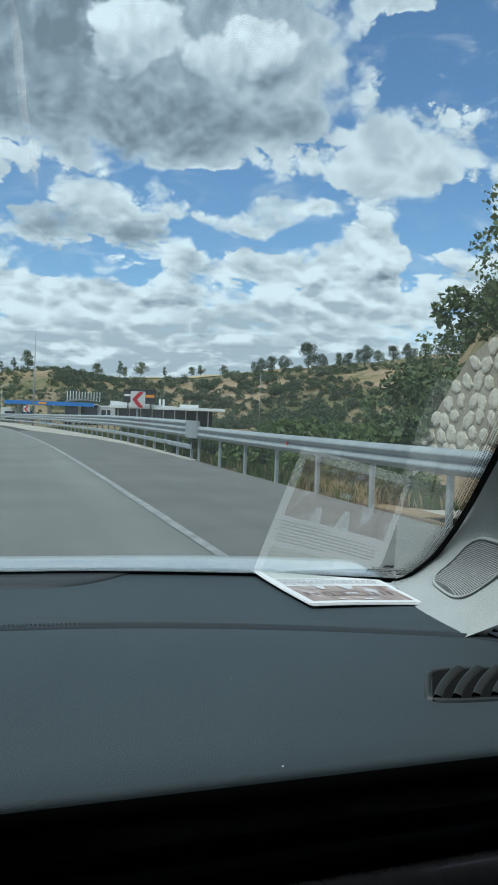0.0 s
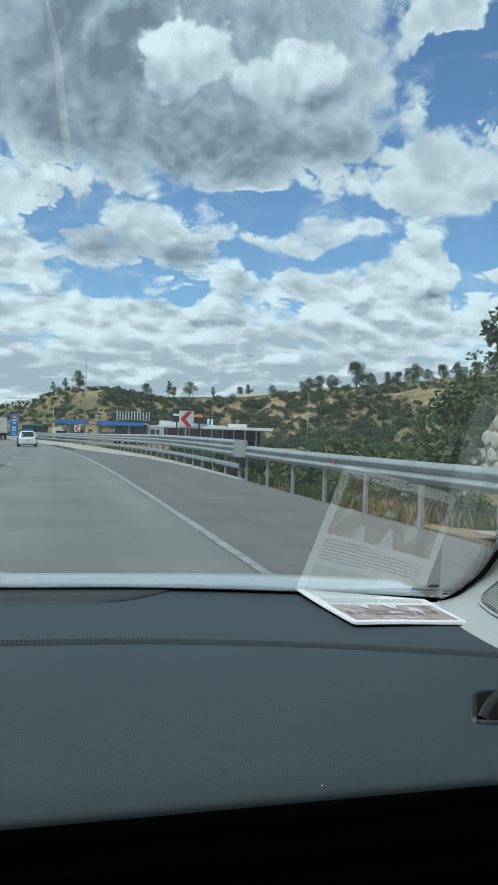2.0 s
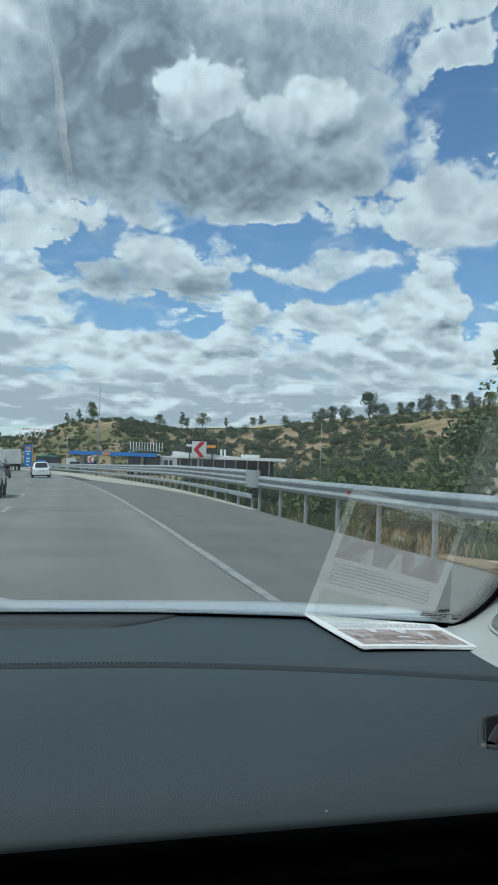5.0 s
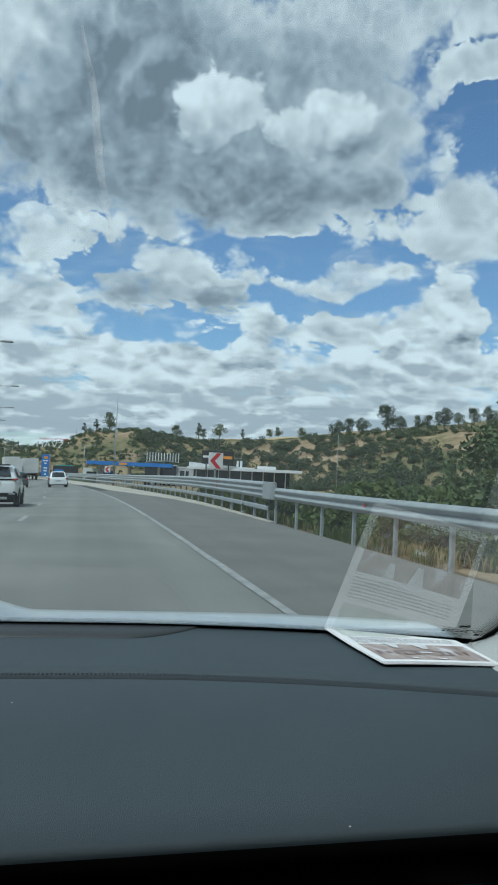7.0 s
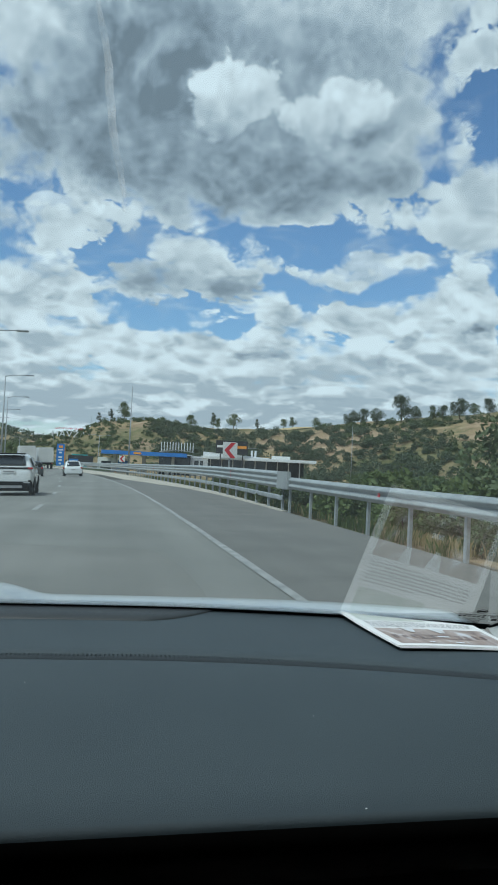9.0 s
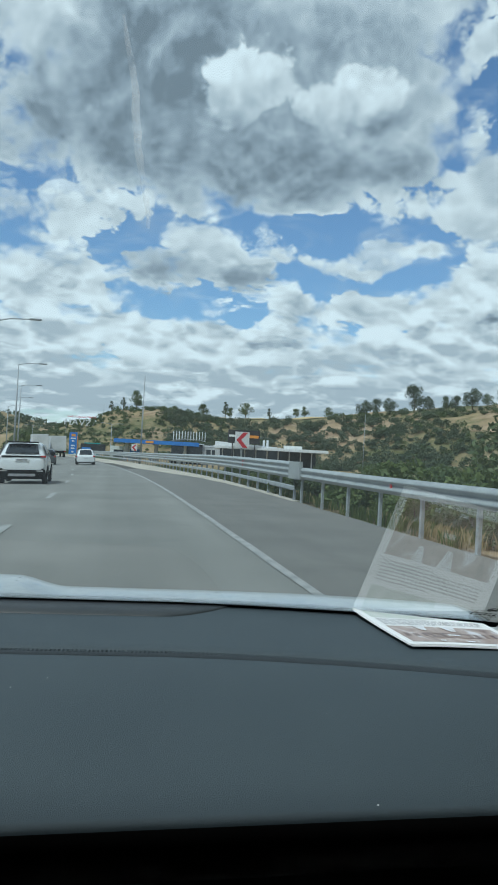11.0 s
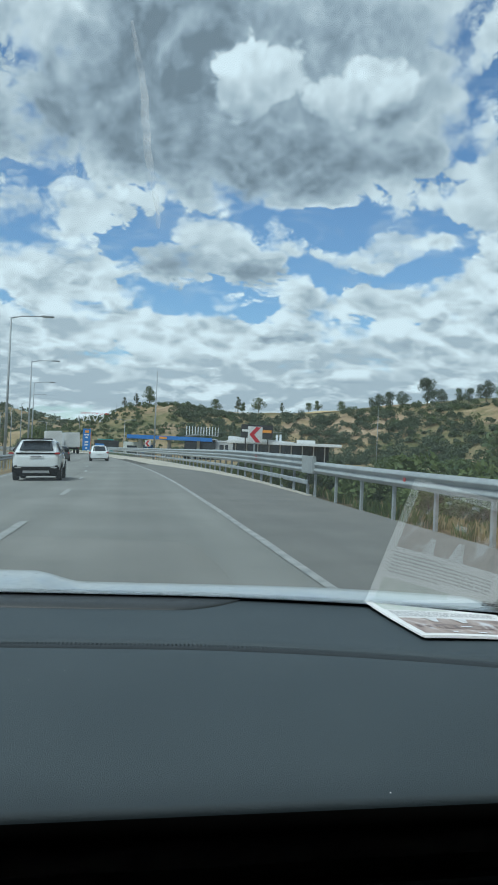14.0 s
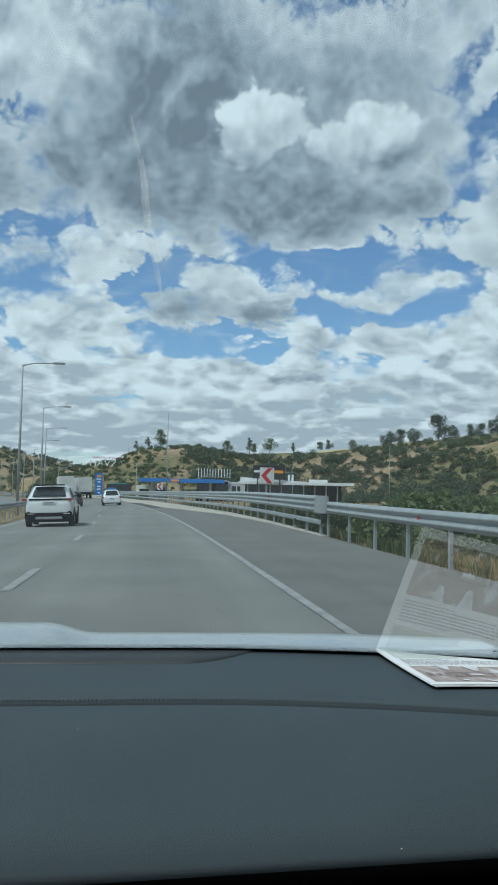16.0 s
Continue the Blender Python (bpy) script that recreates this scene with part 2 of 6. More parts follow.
def glass_mat(name, tint, gain, dust_veil):
    """A thin pane: clear, with a gloss that grows towards grazing sight and a faint translucent film added as a veil of
    haze and glare.
    """
    mat = bpy.data.materials.new(name)
    mat.use_nodes = True
    nt = mat.node_tree
    nt.nodes.clear()
    fr = nt.nodes.new("ShaderNodeFresnel")
    fr.inputs[0].default_value = 1.5
    k = nt.nodes.new("ShaderNodeMath")
    k.operation, k.use_clamp = "MULTIPLY", True
    k.inputs[1].default_value = gain
    nt.links.new(fr.outputs[0], k.inputs[0])
    tr, gl = nt.nodes.new("ShaderNodeBsdfTransparent"), nt.nodes.new("ShaderNodeBsdfGlossy")
    tr.inputs[0].default_value = (*tint, 1)
    gl.inputs["Roughness"].default_value = 0.0
    ms, end = nt.nodes.new("ShaderNodeMixShader"), nt.nodes.new("ShaderNodeOutputMaterial")
    nt.links.new(k.outputs[0], ms.inputs[0])
    nt.links.new(tr.outputs[0], ms.inputs[1]), nt.links.new(gl.outputs[0], ms.inputs[2])
    film, both = nt.nodes.new("ShaderNodeBsdfTranslucent"), nt.nodes.new("ShaderNodeMixShader")
    film.inputs[0].default_value, both.inputs[0].default_value = (0.7, 0.72, 0.72, 1), dust_veil
    nt.links.new(ms.outputs[0], both.inputs[1]), nt.links.new(film.outputs[0], both.inputs[2])
    nt.links.new(both.outputs[0], end.inputs[0])
    return mat


def ground_mat():
    """Dry slopes: sandy soil, straw-coloured grass and green turf, with eroded streaks."""
    mat = bpy.data.materials.new("dry_ground")
    mat.use_nodes = True
    nt = mat.node_tree
    b = nt.nodes["Principled BSDF"]
    tc = nt.nodes.new("ShaderNodeTexCoord")

    def noise_at(scale, detail, rough=0.55, dist=0.0):
        n = nt.nodes.new("ShaderNodeTexNoise")
        n.inputs["Scale"].default_value, n.inputs["Detail"].default_value = scale, detail
        n.inputs["Roughness"].default_value, n.inputs["Distortion"].default_value = rough, dist
        nt.links.new(tc.outputs["Object"], n.inputs["Vector"])
        return n.outputs["Fac"]

    def blend(a, c, value, lo, hi):
        r = nt.nodes.new("ShaderNodeMapRange")
        r.inputs["From Min"].default_value, r.inputs["From Max"].default_value = lo, hi
        nt.links.new(value, r.inputs["Value"])
        mx = nt.nodes.new("ShaderNodeMix")
        mx.data_type = "RGBA"
        for i, s in ((6, a), (7, c)):
            if isinstance(s, tuple):
                mx.inputs[i].default_value = (*s, 1)
            else:
                nt.links.new(s, mx.inputs[i])
        nt.links.new(r.outputs[0], mx.inputs[0])
        return mx.outputs[2]

    soil = blend((0.26, 0.185, 0.115), (0.39, 0.295, 0.195), noise_at(0.12, 6, 0.65), 0.4, 0.6)
    straw = blend((0.23, 0.175, 0.10), (0.31, 0.24, 0.13), noise_at(0.5, 4), 0.4, 0.6)
    green = blend((0.11, 0.11, 0.05), (0.17, 0.155, 0.08), noise_at(0.3, 5), 0.4, 0.6)
    mixed = blend(soil, straw, noise_at(0.035, 6, 0.6, 0.5), 0.45, 0.56)
    mixed = blend(mixed, green, noise_at(0.02, 6, 0.68, 0.4), 0.48, 0.58)
    nt.links.new(mixed, b.inputs["Base Color"])
    b.inputs["Roughness"].default_value = 0.95
    b.inputs["Specular IOR Level"].default_value = 0.1
    bp = nt.nodes.new("ShaderNodeBump")
    bp.inputs["Strength"].default_value, bp.inputs["Distance"].default_value = 0.8, 0.6
    nt.links.new(noise_at(0.4, 7, 0.7), bp.inputs["Height"])
    nt.links.new(bp.outputs[0], b.inputs["Normal"])
    return mat


M = {
    "ground": ground_mat(),
    "asphalt": streaked(surface("asphalt", (0.168, 0.166, 0.151), (0.212, 0.208, 0.190), 0.35, 0.85, 0.2, 45, spread=0.08), 0.16),
    "shoulder": streaked(surface("shoulder_asphalt", (0.136, 0.131, 0.120), (0.17, 0.162, 0.148), 0.5, 0.9, 0.25, 40), 0.14),
    "concrete": surface("pale_concrete", (0.36, 0.325, 0.27), (0.46, 0.42, 0.35), 0.8, 0.9, 0.5, 25),
    "line": surface("road_paint", (0.22, 0.225, 0.22), (0.37, 0.37, 0.35), 3, 0.7, 0.3, 60),
    "zinc": surface("galvanised_steel", (0.315, 0.335, 0.34), (0.405, 0.425, 0.425), 2.5, 0.5, 0.1, 30, metal=0.35),
    "zinc_dull": surface("weathered_steel", (0.28, 0.30, 0.31), (0.38, 0.40, 0.41), 3, 0.65, 0.1, 30, metal=0.25),
    "white_sign": surface("white_sheeting", (0.74, 0.74, 0.74), (0.80, 0.80, 0.80), 3, 0.5),
    "red_sign": surface("red_sheeting", (0.55, 0.03, 0.05), (0.62, 0.045, 0.06), 3, 0.45),
    "red_dot": surface("red_reflector", (0.45, 0.03, 0.04), (0.6, 0.05, 0.05), 20, 0.3),
    "blue": surface("blue_fascia", (0.03, 0.16, 0.50), (0.04, 0.20, 0.58), 0.4, 0.4),
    "teal": surface("teal_print", (0.03, 0.25, 0.27), (0.06, 0.36, 0.36), 0.4, 0.5),
    "orange": surface("orange_panel", (0.70, 0.27, 0.04), (0.78, 0.33, 0.05), 1, 0.5),
    "grey_wall": surface("grey_cladding", (0.42, 0.43, 0.44), (0.5, 0.5, 0.5), 0.3, 0.7),
    "white_wall": surface("white_render", (0.66, 0.66, 0.64), (0.76, 0.76, 0.74), 0.3, 0.7),
    "black_panel": surface("black_panel", (0.02, 0.02, 0.022), (0.035, 0.035, 0.037), 0.5, 0.5),
    "steel_roof": surface("pale_sheet_roof", (0.62, 0.64, 0.65), (0.72, 0.73, 0.74), 0.4, 0.5),
    "window": surface("dark_window", (0.015, 0.02, 0.025), (0.03, 0.035, 0.04), 1, 0.08),
    "bark": surface("bark", (0.07, 0.05, 0.035), (0.12, 0.09, 0.06), 3, 0.95, 0.8, 20),
    "leaf": leaf_mat("leaf_green", (0.068, 0.100, 0.043), (0.145, 0.175, 0.080)),
    "leaf_pale": leaf_mat("leaf_pale", (0.08, 0.12, 0.035), (0.16, 0.19, 0.07)),
    "leaf_dark": leaf_mat("leaf_dark", (0.066, 0.088, 0.054), (0.13, 0.155, 0.095)),
    "grass_dry": leaf_mat("grass_dry", (0.30, 0.24, 0.11), (0.46, 0.38, 0.2)),
    "grass_green": leaf_mat("grass_green", (0.07, 0.11, 0.03), (0.17, 0.2, 0.07)),
    "turf": surface("turf", (0.07, 0.11, 0.03), (0.11, 0.15, 0.05), 0.2, 0.95, 0.6, 12),
    "stone": surface("pale_stone", (0.40, 0.36, 0.28), (0.54, 0.50, 0.42), 3.0, 0.9, 0.6, 14, coords="Object"),
    "mortar": surface("grey_mortar", (0.25, 0.215, 0.16), (0.32, 0.28, 0.21), 2.0, 0.95, 0.5, 20),
    "green_sign": surface("green_lettering", (0.02, 0.22, 0.09), (0.03, 0.27, 0.11), 3, 0.5),
    "wheat": surface("stubble_field", (0.46, 0.34, 0.16), (0.54, 0.42, 0.22), 0.05, 0.95, 0.3, 2),
    "dash": surface("soft_dark_dashboard", (0.0335, 0.0475, 0.0550), (0.0385, 0.0535, 0.0610), 6, 0.6, 0.3, 1100, spread=0.06, spec=0.45),
    "dash_low": surface("dark_fascia", (0.024, 0.029, 0.031), (0.029, 0.034, 0.036), 6, 0.5, 0.15, 700),
    "gloss_black": surface("gloss_black_trim", (0.012, 0.012, 0.013), (0.018, 0.018, 0.02), 4, 0.2),
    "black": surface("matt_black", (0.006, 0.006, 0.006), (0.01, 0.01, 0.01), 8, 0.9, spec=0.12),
    "seam": surface("grained_seam", (0.017, 0.025, 0.031), (0.027, 0.037, 0.044), 420, 0.75, 0.4, 650),
    "thread": surface("grey_thread", (0.036, 0.050, 0.058), (0.052, 0.068, 0.077), 80, 0.8),
    "trim": surface("grey_pillar_trim", (0.33, 0.35, 0.34), (0.37, 0.39, 0.38), 7, 0.75, 0.15, 500),
    "grille_back": surface("grille_mesh", (0.10, 0.105, 0.105), (0.14, 0.145, 0.145), 40, 0.8),
    "lining": surface("grey_headlining", (0.42, 0.43, 0.42), (0.48, 0.49, 0.48), 9, 0.95, 0.3, 300),
    "paint": surface("white_car_paint", (0.70, 0.72, 0.72), (0.74, 0.76, 0.76), 2, 0.25, coat=0.6),
    # white car paint, darkened so the bonnet reads as under cloud shade
    "bonnet": surface("bonnet_paint_shaded", (0.44, 0.47, 0.48), (0.48, 0.51, 0.52), 2, 0.3, coat=0.5),
    "paint_grey": surface("dark_grey_car_paint", (0.06, 0.062, 0.066), (0.075, 0.078, 0.08), 2, 0.25, metal=0.3, coat=0.6),
    "chrome": surface("chrome", (0.7, 0.7, 0.7), (0.8, 0.8, 0.8), 4, 0.12, metal=1.0),
    "tyre": surface("tyre", (0.02, 0.02, 0.02), (0.035, 0.035, 0.035), 8, 0.85),
    "rim": surface("alloy", (0.35, 0.35, 0.36), (0.5, 0.5, 0.5), 5, 0.35, metal=0.8),
    "lamp_red": surface("tail_lamp", (0.28, 0.01, 0.012), (0.4, 0.02, 0.02), 8, 0.15),
    "paper": surface("glossy_paper", (0.74, 0.75, 0.74), (0.80, 0.80, 0.79), 6, 0.35, spec=0.4),
    "ink": surface("grey_ink", (0.20, 0.20, 0.21), (0.30, 0.30, 0.31), 60, 0.5),
    "glass": glass_mat("windscreen_glass", (0.885, 0.955, 0.955), 1.8, 0.020),
    "tarp": surface("truck_box", (0.55, 0.55, 0.53), (0.66, 0.66, 0.64), 0.5, 0.7),
}


# ---- building helpers ----
def mesh_of(bm, name, material, smooth=False):
    me = bpy.data.meshes.new(name)
    bm.normal_update()
    bm.to_mesh(me)
    bm.free()
    me.materials.append(material)
    if smooth:
        me.shade_smooth()
    return me


def raw(name, verts, faces, material, smooth=False):
    me = bpy.data.meshes.new(name)
    me.from_pydata([tuple(v) for v in verts], [], faces)
    me.update()
    me.materials.append(material)
    if smooth:
        me.shade_smooth()
    return me


def part(name, shape, material, parent, label="", smooth=False):
    """One mesh object under a thing or a part. shape: a bmesh or a ready mesh."""
    me = mesh_of(shape, name, material, smooth) if isinstance(shape, bmesh.types.BMesh) else shape
    ob = new(name, me)
    ob.parent = parent
    if label:
        tagged(ob, label)
    return ob


def thing(name, label, category, m=None, group="", kind=""):
    ob = new(name)
    ob.empty_display_size = 0.1
    if m is not None:
        ob.matrix_world = m
    return tagged(ob, label, category, group, kind)


def solid(name, me, label, category, group="", kind="", m=None):
    ob = new(name, me)
    if m is not None:
        ob.matrix_world = m
    return tagged(ob, label, category, group, kind)


def box(bm, x0, x1, y0, y1, z0, z1, bevel=0.0, m=None):
    r = bmesh.ops.create_cube(bm, size=1.0, matrix=Matrix.Translation(((x0 + x1) / 2, (y0 + y1) / 2, (z0 + z1) / 2)) @ Matrix.Diagonal((abs(x1 - x0), abs(y1 - y0), abs(z1 - z0), 1)))
    if bevel:
        es = list({e for vv in r["verts"] for e in vv.link_edges})
        out = bmesh.ops.bevel(bm, geom=es, offset=bevel, segments=2, affect="EDGES")
        if m is not None:
            bmesh.ops.transform(bm, matrix=m, verts=list({vv for f in out["faces"] for vv in f.verts} | {vv for vv in r["verts"] if vv.is_valid}))
    elif m is not None:
        bmesh.ops.transform(bm, matrix=m, verts=r["verts"])
    return bm


def boxed(x0, x1, y0, y1, z0, z1, bevel=0.0):
    return box(bmesh.new(), x0, x1, y0, y1, z0, z1, bevel)


def tube(bm, a, b, r0, r1, n=10, caps=True):
    a, b = Vector(a), Vector(b)
    turn = (b - a).to_track_quat("Z", "Y").to_matrix().to_4x4()
    bmesh.ops.create_cone(bm, cap_ends=caps, segments=n, radius1=r0, radius2=r1, depth=(b - a).length, matrix=Matrix.Translation((a + b) / 2) @ turn)
    return bm


def loft(rows, closed=False):
    """A bmesh skin over rows of points, all of one length."""
    bm = bmesh.new()
    vs = [[bm.verts.new(p) for p in r] for r in rows]
    n = len(rows[0])
    for i in range(len(rows) - 1):
        for j in range(n if closed else n - 1):
            k = (j + 1) % n
            bm.faces.new((vs[i][j], vs[i][k], vs[i + 1][k], vs[i + 1][j]))
    return bm


def letters(text, size, depth, material):
    """Raised lettering in the built-in font, as a mesh that stands upright and faces -y, centred on x."""
    cu = bpy.data.curves.new("lettering", "FONT")
    cu.body, cu.size, cu.extrude, cu.align_x = text, size, depth / 2, "CENTER"
    ob = bpy.data.objects.new("lettering", cu)
    scene.collection.objects.link(ob)
    me = bpy.data.meshes.new_from_object(ob.evaluated_get(bpy.context.evaluated_depsgraph_get()))
    bpy.data.objects.remove(ob)
    me.transform(Matrix.Rotation(radians(90), 4, "X"))
    me.materials.clear()
    me.materials.append(material)
    return me


# ---- plan of the road: u is metres to the right of the camera's line, y metres ahead ----
RADIUS, BANK = 900.0, 0.05


def bend(y):
    s = max(0.0, y - 12.0)
    if s > 320:
        return -(320 ** 2) / (2 * RADIUS) - (s - 320) * 320 / RADIUS
    return -s * s / (2 * RADIUS)


def heading(y):
    return min(max(0.0, y - 12.0), 320.0) / RADIUS


def ease(x, a, b):
    t = min(1.0, max(0.0, (x - a) / (b - a)))
    return t * t * (3 - 2 * t)


def bank(y):
    return BANK * ease(y, 5.0, 45.0)


def road_z(u, y):
    return bank(y) * max(-9.0, min(5.6, u)) + 0.0016 * max(0.0, min(y - 20, 120))


def wall_height(y):
    """The retaining wall over the road: it slopes away to nothing at its forward end."""
    return 3.0 * ease(y, 17.5, 13.0)


# crest of the hills: x, y, height; foot y
CREST = [(-140, 520, 1, 440), (-75, 440, 3, 380), (-40, 395, 7, 320), (-14, 372, 14.5, 285), (0, 362, 20.5, 268), (18, 355, 21.5, 262), (42, 350, 19.0, 258), (70, 345, 19.5, 250), (92, 332, 21.5, 240),
         (125, 318, 25.5, 205), (150, 300, 28.5, 180), (190, 285, 34, 150), (260, 270, 44, 130), (420, 260, 60, 130)]


def along_crest(x):
    if x <= CREST[0][0]:
        return CREST[0][1], 0.0, CREST[0][3]
    for a, b in zip(CREST, CREST[1:]):
        if x <= b[0]:
            k = (x - a[0]) / (b[0] - a[0])
            k = k * k * (3 - 2 * k)
            return tuple(a[i] + k * (b[i] - a[i]) for i in (1, 2, 3))
    return CREST[-1][1:]


def ground_z(x, y):
    u = x - bend(y)
    z = road_z(u, y) - 0.06
    right = ease(u, 6.0, 11.0)
    low = -2.2 * ease(y, 8, 20) + 2.0 * ease(y, 90, 160)
    z = z + right * (low - z)
    z = z + ease(-u, 9.0, 16.0) * (-0.6 - z) * 0.7
    # cutting and retaining wall beside the stretch already driven; its spur runs out ahead
    if y < 90 and u > 8.0:
        rise = min(24.0, 1.35 * max(0.0, u - max(9.0, 0.49 * y))) * ease(y, 90, 60)
        rough = noise.fractal(Vector((u, y * 0.6, 0)) * 0.09, 1.0, 2.0, 5)
        z += wall_height(y) * 1.1 * ease(u, 8.1, 8.6) + rise * (1 + 0.2 * rough) + 0.45 * ease(rise, 0, 2) * noise.fractal(Vector((u, y, 4)) * 0.4, 1.0, 2.0, 4)
    yc, h, yb = along_crest(x)
    if h > 0.2 and y > yb:
        rough = noise.fractal(Vector((x, y, 0)) * 0.03, 1.0, 2.0, 5) * 1.6 + noise.fractal(Vector((x * 1.6, y * 0.5, 7)) * 0.09, 0.9, 2.0, 4) * 0.9
        k = (y - yb) / (yc - yb)
        rise = h * ease(k, 0.0, 1.05) + rough * ease(k, 0.03, 0.25) * (1 - 0.75 * ease(k, 0.8, 1.0))
        if y > yc:
            rise += (y - yc) * (0.045 if y < yc + 60 else 0.0) + (2.7 - 0.01 * (y - yc - 60) if y >= yc + 60 else 0)
        z = max(z, z + rise) if rise > 0 else z
    # far wooded range on the other side of the valley
    far = ease(y, 900, 1500) * ease(-x, -150, 250)
    z += far * (74 + 22 * noise.noise(Vector((x, 0, 3)) * 0.004)) + far * 5 * noise.noise(Vector((x, y, 0)) * 0.01)
    mound = math.exp(-((x + 135) / 70) ** 2 - ((y - 420) / 60) ** 2)
    return z + 9 * mound


def steps(stops):
    out = []
    for a, b, s in stops:
        n = max(1, round((b - a) / s))
        out += [a + (b - a) * i / n for i in range(n)]
    return out + [stops[-1][1]]


US = steps([(-1600, -300, 100), (-300, -100, 14), (-100, -16, 6), (-16, 5.6, 2.7), (5.6, 14, 0.7), (14, 50, 4), (50, 330, 4.0), (330, 700, 30), (700, 2400, 170)])
YS = steps([(-330, 0, 6), (0, 60, 3), (60, 240, 6), (240, 440, 3.6), (440, 700, 20), (700, 2000, 60), (2000, 4200, 220)])
verts, faces = [], []
for y in YS:
    for u in US:
        x = u + bend(y)
        verts.append((x, y, ground_z(x, y)))
nu = len(US)
for j in range(len(YS) - 1):
    for i in range(nu - 1):
        a = j * nu + i
        faces.append((a, a + 1, a + nu + 1, a + nu))
ground = raw("ground", verts, faces, M["ground"], True)
solid("ground", ground, "dry sandy ground and scrubby eroded hillsides", "ground", kind="structure")


def strip(name, u0, u1, y0, y1, material, lift, label, category, step=4.0, wobble=0.0, parent=None, thick=0.0):
    """A band of paving that follows the road's bend and bank."""
    n = max(1, round((y1 - y0) / step))
    rows = []
    for i in range(n + 1):
        y = y0 + (y1 - y0) * i / n
        e0 = u0(y) if callable(u0) else u0
        e1 = u1(y) if callable(u1) else u1
        k = 6
        row = []
        for j in range(k + 1):
            u = e0 + (e1 - e0) * j / k
            if wobble and j in (0, k):
                u += wobble * noise.noise(Vector((y * 0.7, j * 5.0, 1)))
            row.append((u + bend(y), y, road_z(u, y) + lift))
        rows.append(row)
    bm = loft(rows)
    if thick:
        ex = bmesh.ops.extrude_face_region(bm, geom=bm.faces[:])
        bmesh.ops.translate(bm, vec=(0, 0, -thick), verts=[g for g in ex["geom"] if isinstance(g, bmesh.types.BMVert)])
        bmesh.ops.recalc_face_normals(bm, faces=bm.faces[:])
    if parent is not None:
        return part(name, bm, material, parent)
    return solid(name, mesh_of(bm, name, material, True), label, category, kind="structure")


strip("road", -5.6, 5.2, -330, 600, M["asphalt"], 0.0, "worn grey asphalt carriageway with two lanes", "road", 5)
strip("hard_shoulder", 1.99, 5.35, -330, 330, M["shoulder"], 0.006, "dark brownish asphalt hard shoulder beside the edge line", "road", 3, 0.1)
strip("pavement", lambda y: 2.5 + 2.7 * ease(y, 85, 24), 5.5, 24, 200, M["concrete"], 0.014, "pale dusty concrete strip beside the guardrail", "pavement", 3, 0.12)
strip("road_opposite", -19.0, -9.6, -330, 600, M["asphalt"], 0.02, "grey asphalt carriageway beyond the median", "road", 6)
strip("edge_line", 1.88, 2.01, -330, 330, M["line"], 0.011, "worn white edge line painted on the asphalt", "road line", 2, 0.02)
strip("edge_line", -5.35, -5.2, -330, 330, M["line"], 0.011, "worn white edge line painted on the asphalt", "road line", 3, 0.02)
for i in range(-26, 16):
    y0 = 10.8 + 11.8 * i
    strip("lane_dash", -1.72, -1.58, y0, y0 + 3.2, M["line"], 0.01, "worn white lane dash painted on the asphalt", "road line", 1.6, 0.015)["group"] = "lane dashes"

# green verge with its kerb, past the station's entrance
rows = []
for i in range(29):
    y = 196 + i * 4.5
    k = ease(y, 196, 214)
    rows.append([(u + bend(y), y, road_z(u, y) + 0.16 + 0.05 * noise.noise(Vector((u * 0.3, y * 0.3, 0)))) for u in [5.9 + (6.0 - 5.0 * k) + (8 + 9 * k) * j / 8 for j in range(9)]])
bm = loft(rows)
ex = bmesh.ops.extrude_face_region(bm, geom=bm.faces[:])
bmesh.ops.translate(bm, vec=(0, 0, -0.6), verts=[g for g in ex["geom"] if isinstance(g, bmesh.types.BMVert)])
bmesh.ops.recalc_face_normals(bm, faces=bm.faces[:])
solid("verge", mesh_of(bm, "verge", M["turf"]), "mown green grass verge beside the road", "verge", kind="structure")
strip("kerb", lambda y: 11.6 - 5.0 * ease(y, 196, 214), lambda y: 11.9 - 5.0 * ease(y, 196, 214), 196, 322, M["concrete"], 0.2, "pale concrete kerb of the verge", "kerb", 4, 0, None, 0.4)


groove_me = mesh_of(boxed(-0.45, 0.45, -0.12, 0.12, -0.004, 0.004, 0.002), "groove", M["shoulder"])
rumble = thing("rumble_strip", "row of dark ribs across the hard shoulder", "rumble strip")
for i in range(44):
    y = 64 + 0.6 * i
    part("rib", groove_me, None, rumble).matrix_basis = pose(2.6 + bend(y), y, road_z(2.6, y) + 0.018, 0, math.degrees(-bank(y)), math.degrees(heading(y)))


# ---- guardrails ----
def beam_section(waves, height, depth=0.075):
    """Corrugated beam in section: (out, up) pairs, two or three waves."""
    pts = []
    n = waves * 12
    for i in range(n + 1):
        k = i / n
        w = 0.5 - 0.5 * math.cos(2 * math.pi * waves * k)
        pts.append((-depth * w ** 0.7, height * k))
    return pts


